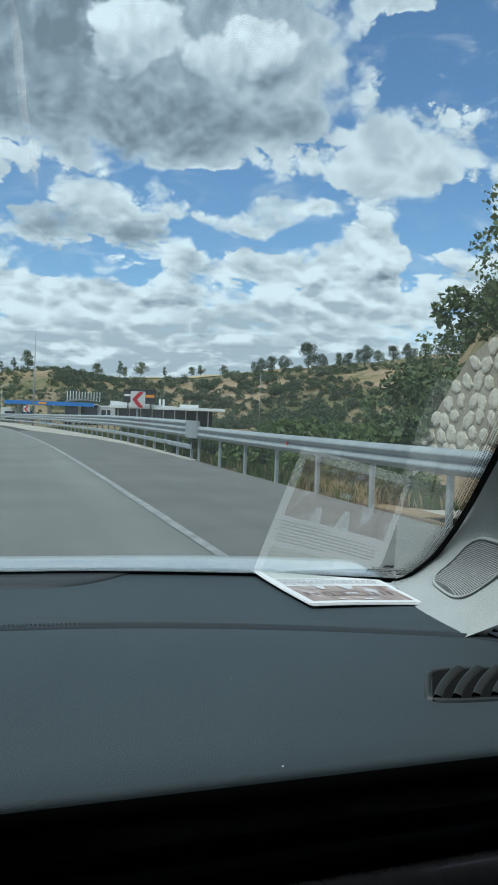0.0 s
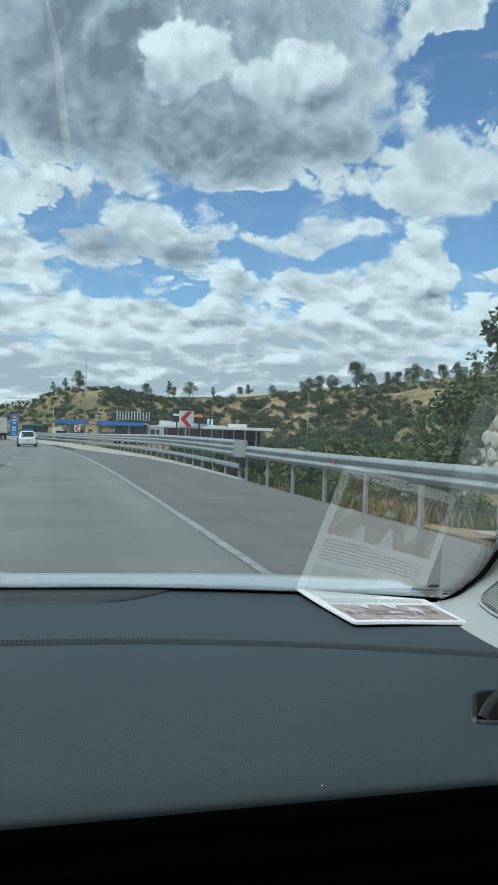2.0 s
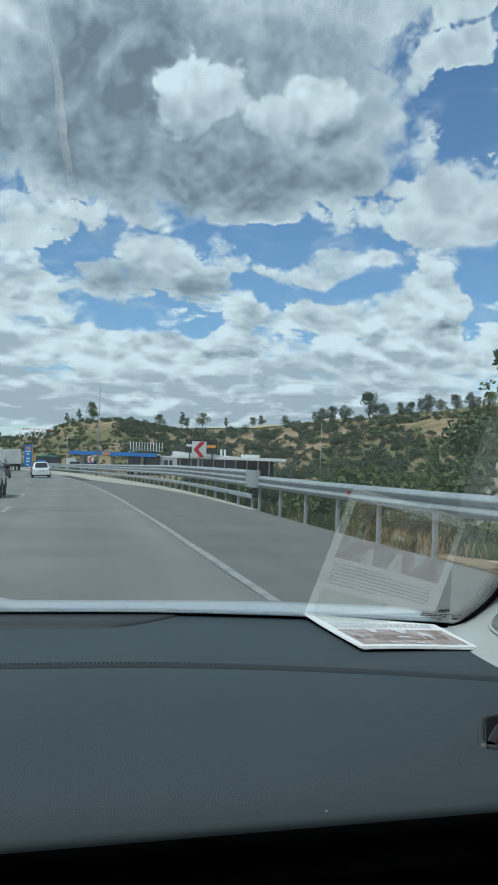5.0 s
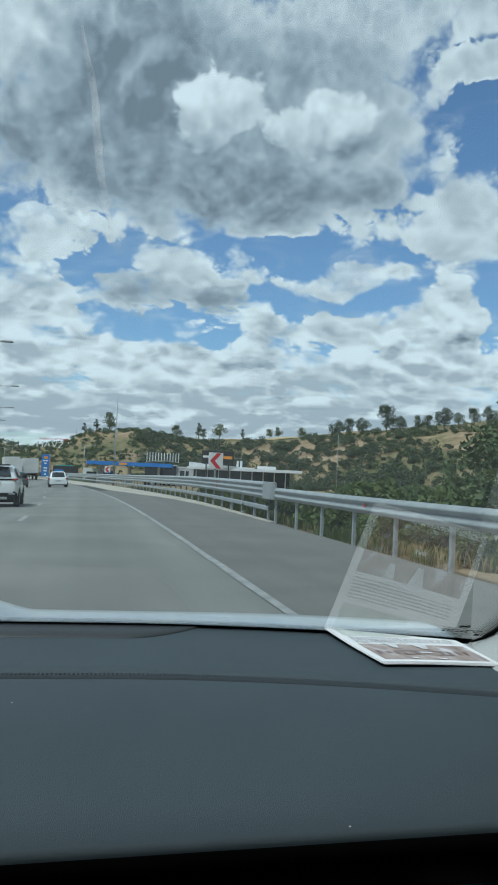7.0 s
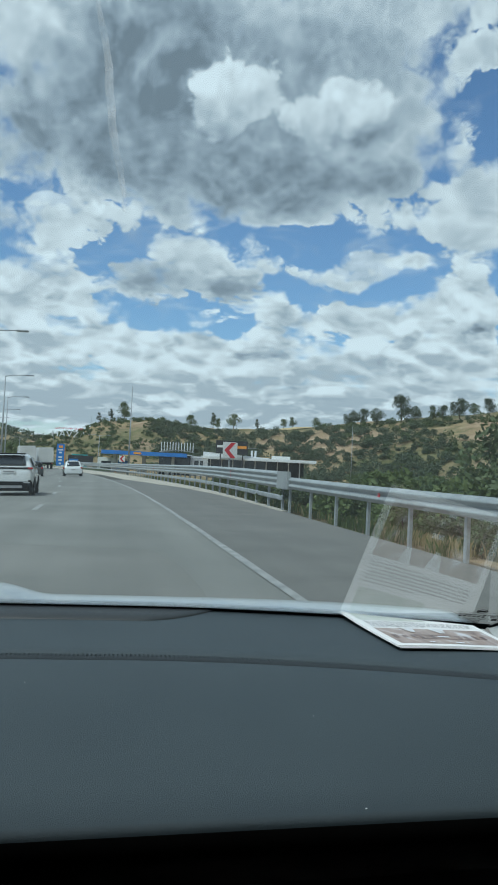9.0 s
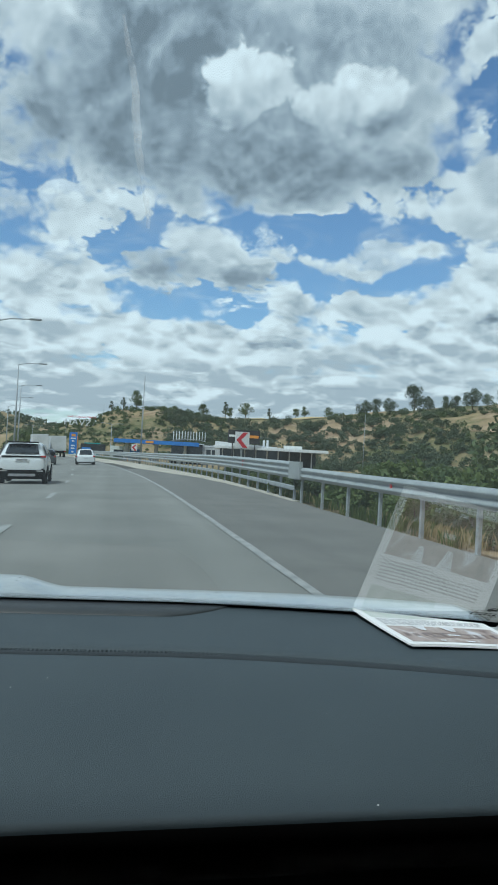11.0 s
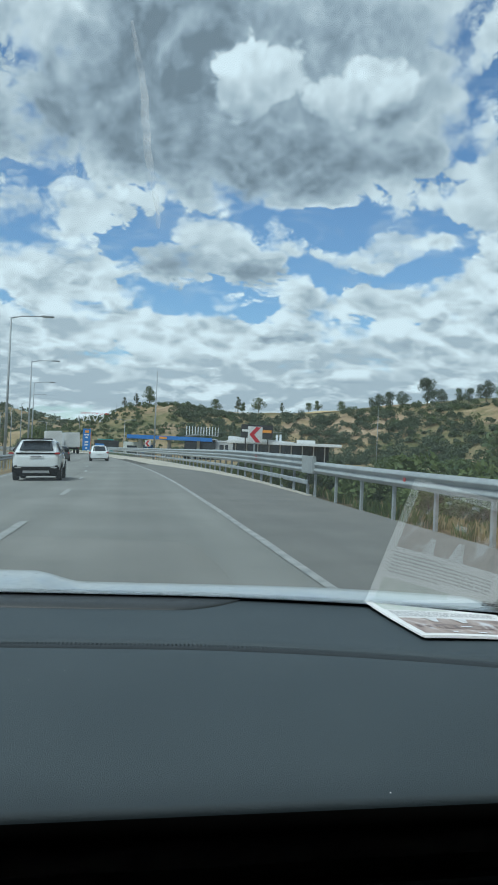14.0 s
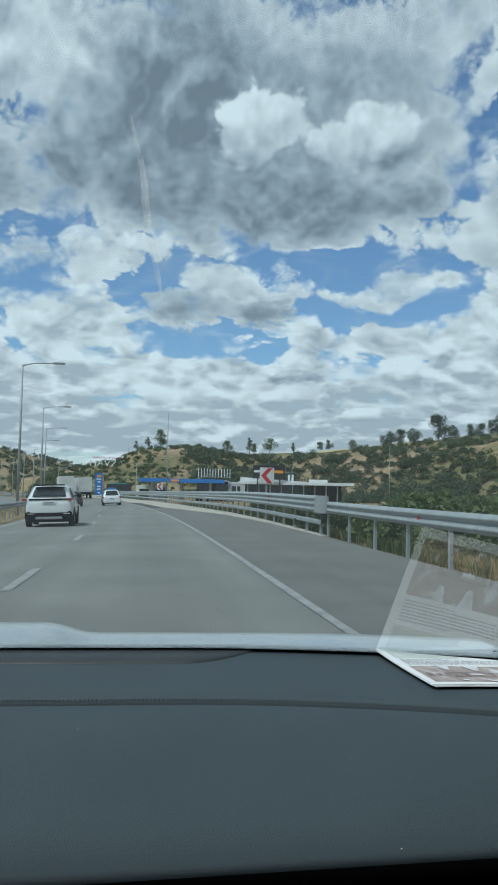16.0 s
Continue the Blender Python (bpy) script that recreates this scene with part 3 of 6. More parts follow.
def rail_piece(section, u, y0, y1, z_top, side=1):
    h = section[-1][1]
    rows = []
    n = max(2, round((y1 - y0) / 1.4))
    for i in range(n + 1):
        y = y0 + (y1 - y0) * i / n
        base = road_z(u, y) + z_top - h
        rows.append([(u + bend(y) + side * o, y, base + z) for o, z in section])
    bm = loft(rows)
    ex = bmesh.ops.extrude_face_region(bm, geom=bm.faces[:])
    bmesh.ops.translate(bm, vec=(side * 0.006, 0, 0), verts=[g for g in ex["geom"] if isinstance(g, bmesh.types.BMVert)])
    bmesh.ops.recalc_face_normals(bm, faces=bm.faces[:])
    return bm


POST = boxed(-0.03, 0.03, -0.055, 0.055, -0.35, 1.0, 0.008)
post_me = mesh_of(POST, "post", M["zinc"])
tall_me = mesh_of(boxed(-0.035, 0.035, -0.06, 0.06, -0.4, 1.0, 0.008), "post", M["zinc_dull"])


def post_at(parent, me, u, y, height):
    ob = part("post", me, None, parent)
    ob.matrix_basis = pose(u + bend(y), y, road_z(u, y), 0, 0, math.degrees(heading(y))) @ Matrix.Diagonal((1, 1, height, 1))
    return ob


rail = thing("guardrail", "galvanised steel guardrail with one corrugated beam on posts", "guardrail")
W = beam_section(2, 0.33)
ys = [-254 + 4.0 * i for i in range(70)]
for a in ys:
    b = min(a + 4.0, 24.6)
    part("beam", rail_piece(W, 5.3, a, b + 0.004, 1.02), M["zinc"], rail)
y = -251.4
while y < 24:
    post_at(rail, post_me, 5.37, y, 0.97)
    y += 2.35
dot = boxed(-0.012, 0.004, -0.06, 0.06, -0.05, 0.05, 0.006)
dot_me = mesh_of(dot, "reflector", M["red_dot"])
for y in (3.5, 15.6):
    ob = part("reflector", dot_me, None, rail, "small red reflector")
    ob.matrix_basis = Matrix.Translation((5.27 + bend(y), y, road_z(5.3, y) + 0.85))

rail3 = thing("guardrail", "tall galvanised guardrail with a triple-wave beam and a lower rail", "guardrail")
T = beam_section(3, 0.5)
y = 24.2
while y < 152:
    part("beam", rail_piece(T, 5.27, y, y + 4.004, 1.17), M["zinc"], rail3)
    part("lower_rail", rail_piece([(-0.03, 0.0), (-0.05, 0.03), (-0.05, 0.12), (-0.03, 0.15)], 5.34, y, y + 4.1, 0.46), M["zinc_dull"], rail3)
    post_at(rail3, tall_me, 5.40, y + 0.4, 1.1)
    post_at(rail3, tall_me, 5.40, y + 2.4, 1.1)
    y += 4.0
part("end_plate", boxed(5.19 + bend(24), 5.30 + bend(24), 23.2, 24.7, 0.66 + road_z(5.3, 24), 1.17 + road_z(5.3, 24), 0.02), M["zinc"], rail3, "flat steel plate where the two beams meet")
for y in (33.0, 64.0, 96.0):
    for z in (0.86, 1.02):
        ob = part("reflector", dot_me, None, rail3, "small red reflector")
        ob.matrix_basis = Matrix.Translation((5.22 + bend(y), y, road_z(5.3, y) + z))

rail_l = thing("guardrail", "galvanised steel guardrail along the grassy median", "guardrail")
y = 4.0
while y < 330:
    part("beam", rail_piece(W, -6.5, y, y + 8.004, 0.9, -1), M["zinc_dull"], rail_l)
    for k in (0.5, 2.5, 4.5, 6.5):
        post_at(rail_l, post_me, -6.6, y + k, 0.85)
    y += 8.0


# ---- chevron signs ----
def chevron_sign(u, y, size, base, turn):
    t = thing("chevron_sign", "square white road sign with a red chevron on a steel post", "road sign", pose(u + bend(y), y, base, 0, 0, turn), "curve chevron signs")
    h = size * 1.08
    part("panel", boxed(-size / 2, size / 2, -0.012, 0.012, 0, h, 0.01), M["white_sign"], t)
    bm = bmesh.new()
    k = size / 2
    pts = [(0.10, h * 0.97), (0.78, h * 0.97), (-0.14, h * 0.5), (0.78, h * 0.03), (0.10, h * 0.03), (-0.8, h * 0.5)]
    vs = [bm.verts.new((px * k, -0.0165, pz)) for px, pz in pts]
    bm.faces.new((vs[0], vs[5], vs[2], vs[1]))
    bm.faces.new((vs[5], vs[4], vs[3], vs[2]))
    ex = bmesh.ops.extrude_face_region(bm, geom=bm.faces[:])
    bmesh.ops.translate(bm, vec=(0, 0.003, 0), verts=[g for g in ex["geom"] if isinstance(g, bmesh.types.BMVert)])
    bmesh.ops.recalc_face_normals(bm, faces=bm.faces[:])
    part("chevron", bm, M["red_sign"], t, "red chevron that points along the bend")
    foot = ground_z(u + bend(y), y) - base - 0.3
    part("post", boxed(-0.035, 0.035, 0.014, 0.075, foot, h * 0.7, 0.006), M["zinc_dull"], t)
    return t


chevron_sign(5.75, 36.5, 0.66, 1.80, 8)
chevron_sign(5.9, 96.0, 0.66, 1.75, 8)
for y in (-226.0, -168.0, -128.0, -96.0):
    chevron_sign(5.9, y, 0.66, 1.8, 6)


# ---- lamps and masts ----
def street_lamp(x, y, height, arms, turn, group="median street lamps"):
    t = thing("street_lamp", "tall grey steel street lamp with a slim outreach arm", "street lamp", pose(x, y, ground_z(x, y) - 0.05, 0, 0, turn), group)
    part("pole", tube(bmesh.new(), (0, 0, 0), (0, 0, height), 0.11, 0.055, 12), M["zinc_dull"], t, smooth=True)
    part("base_plate", boxed(-0.2, 0.2, -0.2, 0.2, 0, 0.05, 0.01), M["zinc_dull"], t)
    for s in arms:
        bm = tube(bmesh.new(), (0, 0, height - 0.05), (s * 0.7, 0, height + 0.12), 0.05, 0.04, 8)
        tube(bm, (s * 0.68, 0, height + 0.12), (s * 2.1, 0, height + 0.2), 0.04, 0.035, 8)
        part("arm", bm, M["zinc_dull"], t)
        head = boxed(-0.42, 0.42, -0.14, 0.14, -0.06, 0.06, 0.04)
        bmesh.ops.translate(head, vec=(s * 2.4, 0, height + 0.2), verts=head.verts[:])
        part("lamp_head", head, M["zinc_dull"], t, "flat grey lamp head")
    return t


for i in range(9):
    y = 58 + 30 * i
    street_lamp(-7.1 + bend(y), y, 10.2, (1,), math.degrees(heading(y)))
for x, y, h in ((-1.5, 214, 9), (-26, 268, 9), (38, 226, 8)):
    street_lamp(x, y, h, (1, -1), 0, "forecourt lamps")


def mast(x, y, top, r):
    t = thing("mast", "slender tapered grey steel mast", "mast", pose(x, y, ground_z(x, y) - 0.1))
    part("pole", tube(bmesh.new(), (0, 0, 0), (0, 0, top), r, r * 0.45, 12), M["zinc_dull"], t, smooth=True)
    bm = tube(bmesh.new(), (0, 0, top), (0, 0, top + 0.7), 0.02, 0.015, 6)
    part("finial", bm, M["zinc_dull"], t)


mast(4.3, 152, 16.0, 0.17)
mast(60, 200, 14.5, 0.10)
for x, y, h in ((-6.5, 374, 5), (2.0, 372, 5.5), (46, 372, 5)):
    mast(x, y, h, 0.12)


# ---- filling station ----
def prism(parent, name, x0, x1, y0, y1, z0, z1, material, label="", bevel=0.03):
    return part(name, boxed(x0, x1, y0, y1, z0, z1, bevel), M[material], parent, label)


canopy = thing("filling_station_canopy", "flat filling station canopy with a bright blue fascia on columns", "canopy", pose(10.5, 205, -0.25, 0, 0, -6))
prism(canopy, "roof", -10.4, 9.0, -5.4, 5.4, 4.55, 4.95, "white_wall")
prism(canopy, "fascia", -10.6, 9.2, -5.7, -5.5, 4.35, 5.25, "blue", "blue fascia board")
prism(canopy, "fascia", -10.75, -10.6, -5.7, 5.7, 4.35, 5.25, "blue", "blue fascia board")
prism(canopy, "fascia", 9.2, 9.35, -5.7, 5.7, 4.35, 5.25, "blue", "blue fascia board")
prism(canopy, "sign_shape", -3.2, -1.4, -5.76, -5.72, 4.55, 5.05, "orange", "orange sign shape")
for x in (-8, -1, 6):
    for y in (-2.5, 2.5):
        prism(canopy, "column", x - 0.3, x + 0.3, y - 0.3, y + 0.3, 0, 4.55, "grey_wall")
for i, x in enumerate((-7.2, -2.2, 4.5)):
    pump = thing("fuel_pump", "blue and white fuel pump on the forecourt", "fuel pump", pose(10.5 + x, 203.5, -0.25, 0, 0, -6), "fuel pumps")
    prism(pump, "housing", -0.5, 0.5, -0.3, 0.3, 0, 2.2, "white_wall")
    prism(pump, "panel", -0.45, 0.45, -0.33, -0.3, 0.9, 2.0, "blue")

shop = thing("station_building", "low grey station building with dark windows and upright roof fins", "building", pose(23.0, 214, -0.25, 0, 0, -8))
prism(shop, "wall", -9, -1.2, -4, 6, 0, 5.0, "window", "dark glazed shop front")
prism(shop, "wall", -1.2, 6.2, -3.6, 6, 0, 4.9, "grey_wall", "grey clad wall")
prism(shop, "roof", -9.3, -1.0, -4.3, 6.2, 5.0, 5.25, "steel_roof")
roof_rows = [[(-9.2 + 8.4 * k / 10, yy, 5.3 + 1.0 * math.sin(math.pi * (0.15 + 0.6 * k / 10))) for k in range(11)] for yy in (-4.2, 6.0)]
part("vault", loft(roof_rows), M["steel_roof"], shop, "shallow curved metal roof", True)
for i in range(12):
    x = -8.6 + i * 0.72
    prism(shop, "fin", x - 0.09, x + 0.09, -4.0, -3.8, 5.9, 8.2, "steel_roof", bevel=0.01)
for x0, x1 in ((-0.2, 0.9), (1.2, 2.0), (4.2, 5.6)):
    prism(shop, "window", x0, x1, -3.66, -3.58, 1.9, 3.9, "window")
prism(shop, "band", -1.2, 6.2, -3.68, -3.6, 4.55, 4.95, "steel_roof")
part("dish", tube(bmesh.new(), (3.6, 0, 5.6), (3.6, -0.15, 5.6), 0.55, 0.5, 16), M["white_wall"], shop)

shop2 = thing("station_kiosk", "white kiosk wall panels under the filling station canopy", "building", pose(3.0, 211, -0.25, 0, 0, -4))
prism(shop2, "wall", -4.5, 3.2, -1.5, 2.5, 0, 3.6, "white_wall")
prism(shop2, "panel", 0.4, 2.8, -1.56, -1.5, 1.0, 3.0, "blue")
prism(shop2, "window", -3.6, -1.2, -1.56, -1.5, 0.9, 2.7, "window")

rest = thing("restaurant", "low restaurant with a pale overhanging sheet roof and dark glass front", "building", pose(33.0, 178, -0.1, 0, 0, -10))
prism(rest, "wall", -11.2, 9.5, 0, 9, 0, 3.9, "window", "dark glazed front")
prism(rest, "roof", -12.5, 12.0, -2.2, 10, 3.9, 4.5, "steel_roof", "pale sheet roof with a deep overhang")
bm = boxed(-12.2, 2, -1.2, 6, 4.45, 5.4, 0.02)
for vv in bm.verts:
    if vv.co.x > 0 and vv.co.z > 4.8:
        vv.co.z = 4.6
part("roof_slope", bm, M["steel_roof"], rest)
for i in range(9):
    prism(rest, "column", -10.6 + 2.4 * i - 0.12, -10.6 + 2.4 * i + 0.12, -0.3, -0.06, 0, 3.9, "grey_wall", bevel=0.01)
for x in (-1.8, -1.0):
    part("flue", tube(bmesh.new(), (x, 3, 4.3), (x, 3, 6.2), 0.25, 0.25, 10), M["steel_roof"], rest)
prism(rest, "parapet", 2.5, 6.5, 0.5, 0.8, 4.2, 5.2, "white_wall")

board = thing("roof_sign", "black roof sign with an orange round mark and lettering bars", "sign", pose(26.5, 176, ground_z(26.5, 176)))
prism(board, "panel", -3.4, 3.4, 0, 0.3, 5.2, 8.0, "black_panel")
prism(board, "lettering_bar", -3.2, -0.9, -0.05, -0.01, 6.5, 6.95, "white_sign", bevel=0.005)
prism(board, "lettering_bar", 0.9, 3.1, -0.05, -0.01, 6.4, 7.0, "orange", bevel=0.005)
part("mark", tube(bmesh.new(), (0, -0.06, 6.6), (0, -0.01, 6.6), 0.85, 0.85, 20), M["orange"], board, "round orange mark")
for x in (-2.4, 2.4):
    prism(board, "post", x - 0.12, x + 0.12, 0.05, 0.25, -0.5, 5.2, "black_panel")

totem = thing("price_totem", "tall blue filling station totem with an orange mark and white bars", "sign", pose(-12.4, 246, ground_z(-12.4, 246) - 0.1))
prism(totem, "panel", -1.1, 1.1, -0.3, 0.3, 0, 7.2, "blue")
prism(totem, "edge", 1.1, 1.3, -0.25, 0.25, 0, 6.2, "orange")
prism(totem, "mark", -0.5, 0.6, -0.34, -0.31, 6.0, 6.7, "orange", "orange round-ended mark", 0.012)
for z0, z1, w in ((5.3, 5.6, 0.7), (4.5, 4.9, 0.35), (3.2, 3.6, 0.5), (2.4, 2.8, 0.5), (1.4, 1.8, 0.3)):
    prism(totem, "lettering_bar", -w, w, -0.34, -0.31, z0, z1, "white_sign", bevel=0.008)
hoard = thing("billboard", "dark billboard seen on the forecourt edge", "billboard", pose(-6.5, 238, ground_z(-6.5, 238)))
prism(hoard, "panel", -3.4, 3.4, -0.15, 0.15, 1.2, 4.0, "black_panel")
for x in (-2.4, 2.4):
    prism(hoard, "post", x - 0.12, x + 0.12, 0.16, 0.36, -0.3, 3.8, "zinc_dull")

arrow = thing("direction_sign", "blue direction sign with a white arrow on two posts", "road sign", pose(-7.5, 214, ground_z(-7.5, 214) + 0.2))
prism(arrow, "panel", -1.1, 1.1, -0.04, 0.04, 0.9, 2.6, "blue")
prism(arrow, "arrow", -0.4, 0.3, -0.06, -0.045, 1.5, 1.9, "white_sign", "white arrow", 0.004)
for x in (-0.9, 0.9):
    prism(arrow, "post", x - 0.05, x + 0.05, 0.045, 0.12, -0.4, 2.5, "zinc_dull", bevel=0.01)
teal = thing("billboard", "teal and sand coloured billboard by the forecourt", "billboard", pose(-7.0, 247, ground_z(-7.0, 247)))
prism(teal, "panel", -2.2, 2.2, -0.15, 0.15, 0.5, 4.4, "teal")
prism(teal, "frame", -2.35, -2.2, -0.2, 0.2, 0.0, 4.6, "zinc_dull")
prism(teal, "frame", 2.2, 2.35, -0.2, 0.2, 0.0, 4.6, "zinc_dull")
for x, y in ((2.5, 190), (6.0, 192)):
    cone = thing("traffic_cone", "orange traffic cone with white bands", "traffic cone", pose(x, y, ground_z(x, y) + 0.05), "traffic cones")
    part("cone", tube(bmesh.new(), (0, 0, 0.04), (0, 0, 0.75), 0.17, 0.03, 14), M["orange"], cone, smooth=True)
    part("base", boxed(-0.2, 0.2, -0.2, 0.2, 0, 0.04, 0.01), M["orange"], cone)
    part("band", tube(bmesh.new(), (0, 0, 0.36), (0, 0, 0.5), 0.117, 0.09, 14, False), M["white_sign"], cone, smooth=True)
word = thing("hillside_letters", "large white and red letters standing on the hillside", "letters", pose(-14.6, 346, ground_z(-14.6, 346) + 0.9))
for text, size, z, mat_name, sx in (("HAVZA", 3.4, 0.4, "white_sign", 1.25), ("KAPLICALAR \u015eEHR\u0130", 1.1, 3.4, "red_sign", 1.15)):
    ob = part("lettering", letters(text, size, 0.2, M[mat_name]), None, word)
    ob.matrix_basis = Matrix.Translation((0, 0, z)) @ Matrix.Diagonal((sx, 1, 1, 1))
for x in (-6, -2, 2, 6):
    prism(word, "stay", x - 0.08, x + 0.08, 0.2, 0.4, -6.0, 2.6, "zinc_dull", bevel=0.01)


# ---- plants ----
def leaf_cloud(rng, blobs, count, size, squash=1.0):
    """Leaf quads scattered through a set of balls, thicker towards their skins. Returns verts, faces."""
    blobs = np.array(blobs, float)
    share = blobs[:, 3] ** 2
    pick = rng.choice(len(blobs), count, p=share / share.sum())
    d = rng.normal(size=(count, 3))
    d /= np.linalg.norm(d, axis=1)[:, None]
    r = blobs[pick, 3] * rng.uniform(0.35, 1.0, count) ** 0.5
    c = blobs[pick, :3] + d * r[:, None] * np.array((1, 1, squash))
    a = rng.normal(size=(count, 3)) + 0.6 * d
    a /= np.linalg.norm(a, axis=1)[:, None]
    b = np.cross(a, rng.normal(size=(count, 3)))
    b /= np.linalg.norm(b, axis=1)[:, None]
    s = (size * rng.uniform(0.6, 1.4, count))[:, None]
    quad = np.stack([c - a * s, c + b * s * 0.55, c + a * s, c - b * s * 0.55], 1).reshape(-1, 3)
    return quad, [(4 * i, 4 * i + 1, 4 * i + 2, 4 * i + 3) for i in range(count)]


def crown_blobs(rng, width, height, low, n):
    out = []
    for _ in range(n):
        a, k = rng.uniform(0, 2 * math.pi), rng.uniform(0, 1)
        z = low + (height - low) * (0.15 + 0.75 * k)
        reach = width * 0.5 * math.sin(math.pi * (0.2 + 0.7 * k)) * rng.uniform(0.2, 1.0)
        out.append((math.cos(a) * reach, math.sin(a) * reach, z, width * rng.uniform(0.14, 0.26)))
    return out


def tree_kind(seed, height, width, low, mat_name, leaves, size):
    rng = np.random.default_rng(seed)
    blobs = crown_blobs(rng, width, height, low, 22)
    v, f = leaf_cloud(rng, blobs, leaves, size, 0.8)
    crown = raw("crown", v, f, M[mat_name])
    bm = bmesh.new()
    lean = rng.normal(0, 0.03 * height, 2)
    top = (lean[0], lean[1], low + (height - low) * 0.55)
    tube(bm, (0, 0, -0.4), top, height * 0.028, height * 0.012, 8)
    for b in blobs[:7]:
        k = rng.uniform(0.5, 0.95)
        tube(bm, (top[0] * k, top[1] * k, top[2] * k), b[:3], height * 0.011, height * 0.004, 6)
    return mesh_of(bm, "trunk", M["bark"]), crown


def plant(kind, name, label, group, x, y, s, turn, category="tree", stretch=1.0):
    t = thing(name, label, category, pose(x, y, ground_z(x, y) - 0.1, 0, 0, turn), group)
    trunk = part("trunk", kind[0], None, t)
    crown = part("crown", kind[1], None, t)
    for ob in (trunk, crown):
        ob.matrix_basis = Matrix.Diagonal((s, s, s * stretch, 1))
    return t


OAKS = [tree_kind(11 + i, 7, 5.6 + i * 0.5, 1.3, "leaf", 2600, 0.17) for i in range(3)]
DARKS = [tree_kind(31 + i, 7.5, 6.2 + i, 0.7, "leaf_dark", 3000, 0.18) for i in range(2)]
PINES = [tree_kind(51 + i, 8, 3.0, 0.8, "leaf_dark", 1800, 0.16) for i in range(2)]
rng = np.random.default_rng(5)


def crest_point(azimuth, beyond):
    """A spot on or past the crest, by its bearing from the road."""
    a = radians(azimuth)
    y = 330.0
    for _ in range(8):
        y = along_crest(y * math.tan(a))[0] + beyond
    return y * math.tan(a), y


RIDGE = "trees along the ridge"
for az, beyond, kind, s, stretch in ((1.15, 3, OAKS[0], 0.78, 1.0), (0.3, -6, PINES[0], 0.5, 1.0), (-0.5, -8, PINES[1], 0.42, 1), (5.7, 50, OAKS[1], 0.62, 1), (7.2, 52, PINES[0], 0.72, 1), (7.5, 50, OAKS[0], 0.5, 1), (8.6, 50, OAKS[2], 0.7, 1),
                                     (10.2, 55, PINES[1], 0.5, 1), (12.0, 50, OAKS[1], 0.45, 1), (12.6, 52, OAKS[0], 0.5, 1.0), (14.2, 40, OAKS[2], 0.45, 1)):
    x, y = crest_point(az, beyond)
    plant(kind, "tree", "open-crowned broadleaf tree standing alone on the dry ridge", RIDGE, x, y, s * 1.5, az * 37, stretch=stretch)
for az, beyond, kind, s in ((16.6, 0, DARKS[0], 0.8), (17.4, 3, DARKS[1], 0.75), (18.3, 0, DARKS[0], 0.75), (19.9, 0, DARKS[1], 1.15), (20.8, 3, DARKS[0], 0.7), (22.0, 2, OAKS[0], 0.75), (22.6, 4, DARKS[1], 0.65), (23.7, 2, DARKS[0], 0.95),
                            (24.6, 5, OAKS[2], 0.6), (25.6, 2, DARKS[1], 0.7), (26.6, 0, DARKS[0], 0.8), (27.7, 3, OAKS[1], 0.8), (28.8, 0, DARKS[1], 0.9), (30, 2, DARKS[0], 0.9), (31, 0, OAKS[0], 1.0), (32.2, 2, DARKS[1], 1.0), (33.5, 0, OAKS[1], 1)):
    x, y = crest_point(az, beyond)
    plant(kind, "tree", "dark green broadleaf tree on the hill's crest", RIDGE, x, y, s * 1.25, az * 53)


def scrub(name, label, spots, mat_name, leaf, per):
    """Many bushes too far off to count, joined."""
    vs, fs, at = [], [], 0
    r = np.random.default_rng(len(spots) + per)
    for x, y, s in spots:
        z = ground_z(x, y)
        blobs = [(r.normal(0, 0.45) * s, r.normal(0, 0.45) * s, s * r.uniform(0.25, 0.75), s * r.uniform(0.3, 0.6)) for _ in range(5)]
        v, f = leaf_cloud(r, blobs, per, leaf * (0.6 + 0.25 * s), 0.85)
        vs.append(v + np.array((x, y, z)))
        fs += [tuple(k + at for k in q) for q in f]
        at += len(v)
    solid(name, raw(name, np.concatenate(vs), fs, M[mat_name]), label, "bushes", kind="stuff")


def slope_spots(n, x0, x1, k0, k1, s0, s1, patch=0.0):
    out = []
    while len(out) < n:
        x, k = rng.uniform(x0, x1), rng.uniform(k0, k1)
        yc, h, yb = along_crest(x)
        y = yb + (yc - yb) * k
        if noise.noise(Vector((x * 0.05, y * 0.05, 2.0))) < patch:
            continue
        out.append((x, y, rng.uniform(s0, s1)))
    return out


scrub("hillside_scrub", "green bushes scattered over the dry hillside", slope_spots(600, -45, 40, 0.05, 1.0, 0.6, 1.9, -0.4), "leaf", 0.24, 160)
scrub("hillside_scrub", "small grey-green bushes dotted over the bare hillside", slope_spots(200, -40, 45, 0.15, 1.0, 0.5, 1.2, -1.0), "leaf", 0.2, 110)
scrub("hillside_scrub", "dark green bushes thick on the lower hillside", slope_spots(800, 18, 118, 0.0, 0.84, 1.2, 2.7, -0.6), "leaf_dark", 0.26, 170)
scrub("hillside_scrub", "green bushes scattered over the eroded hillside", slope_spots(750, 85, 270, 0.0, 1.0, 0.9, 2.6, -0.12), "leaf", 0.24, 160)
scrub("hillside_scrub", "dark green bushes on the eroded hillside", slope_spots(220, 95, 270, 0.1, 1.0, 1.0, 2.4, 0.0), "leaf_dark", 0.26, 170)
thick_spots, pale_spots = [], []
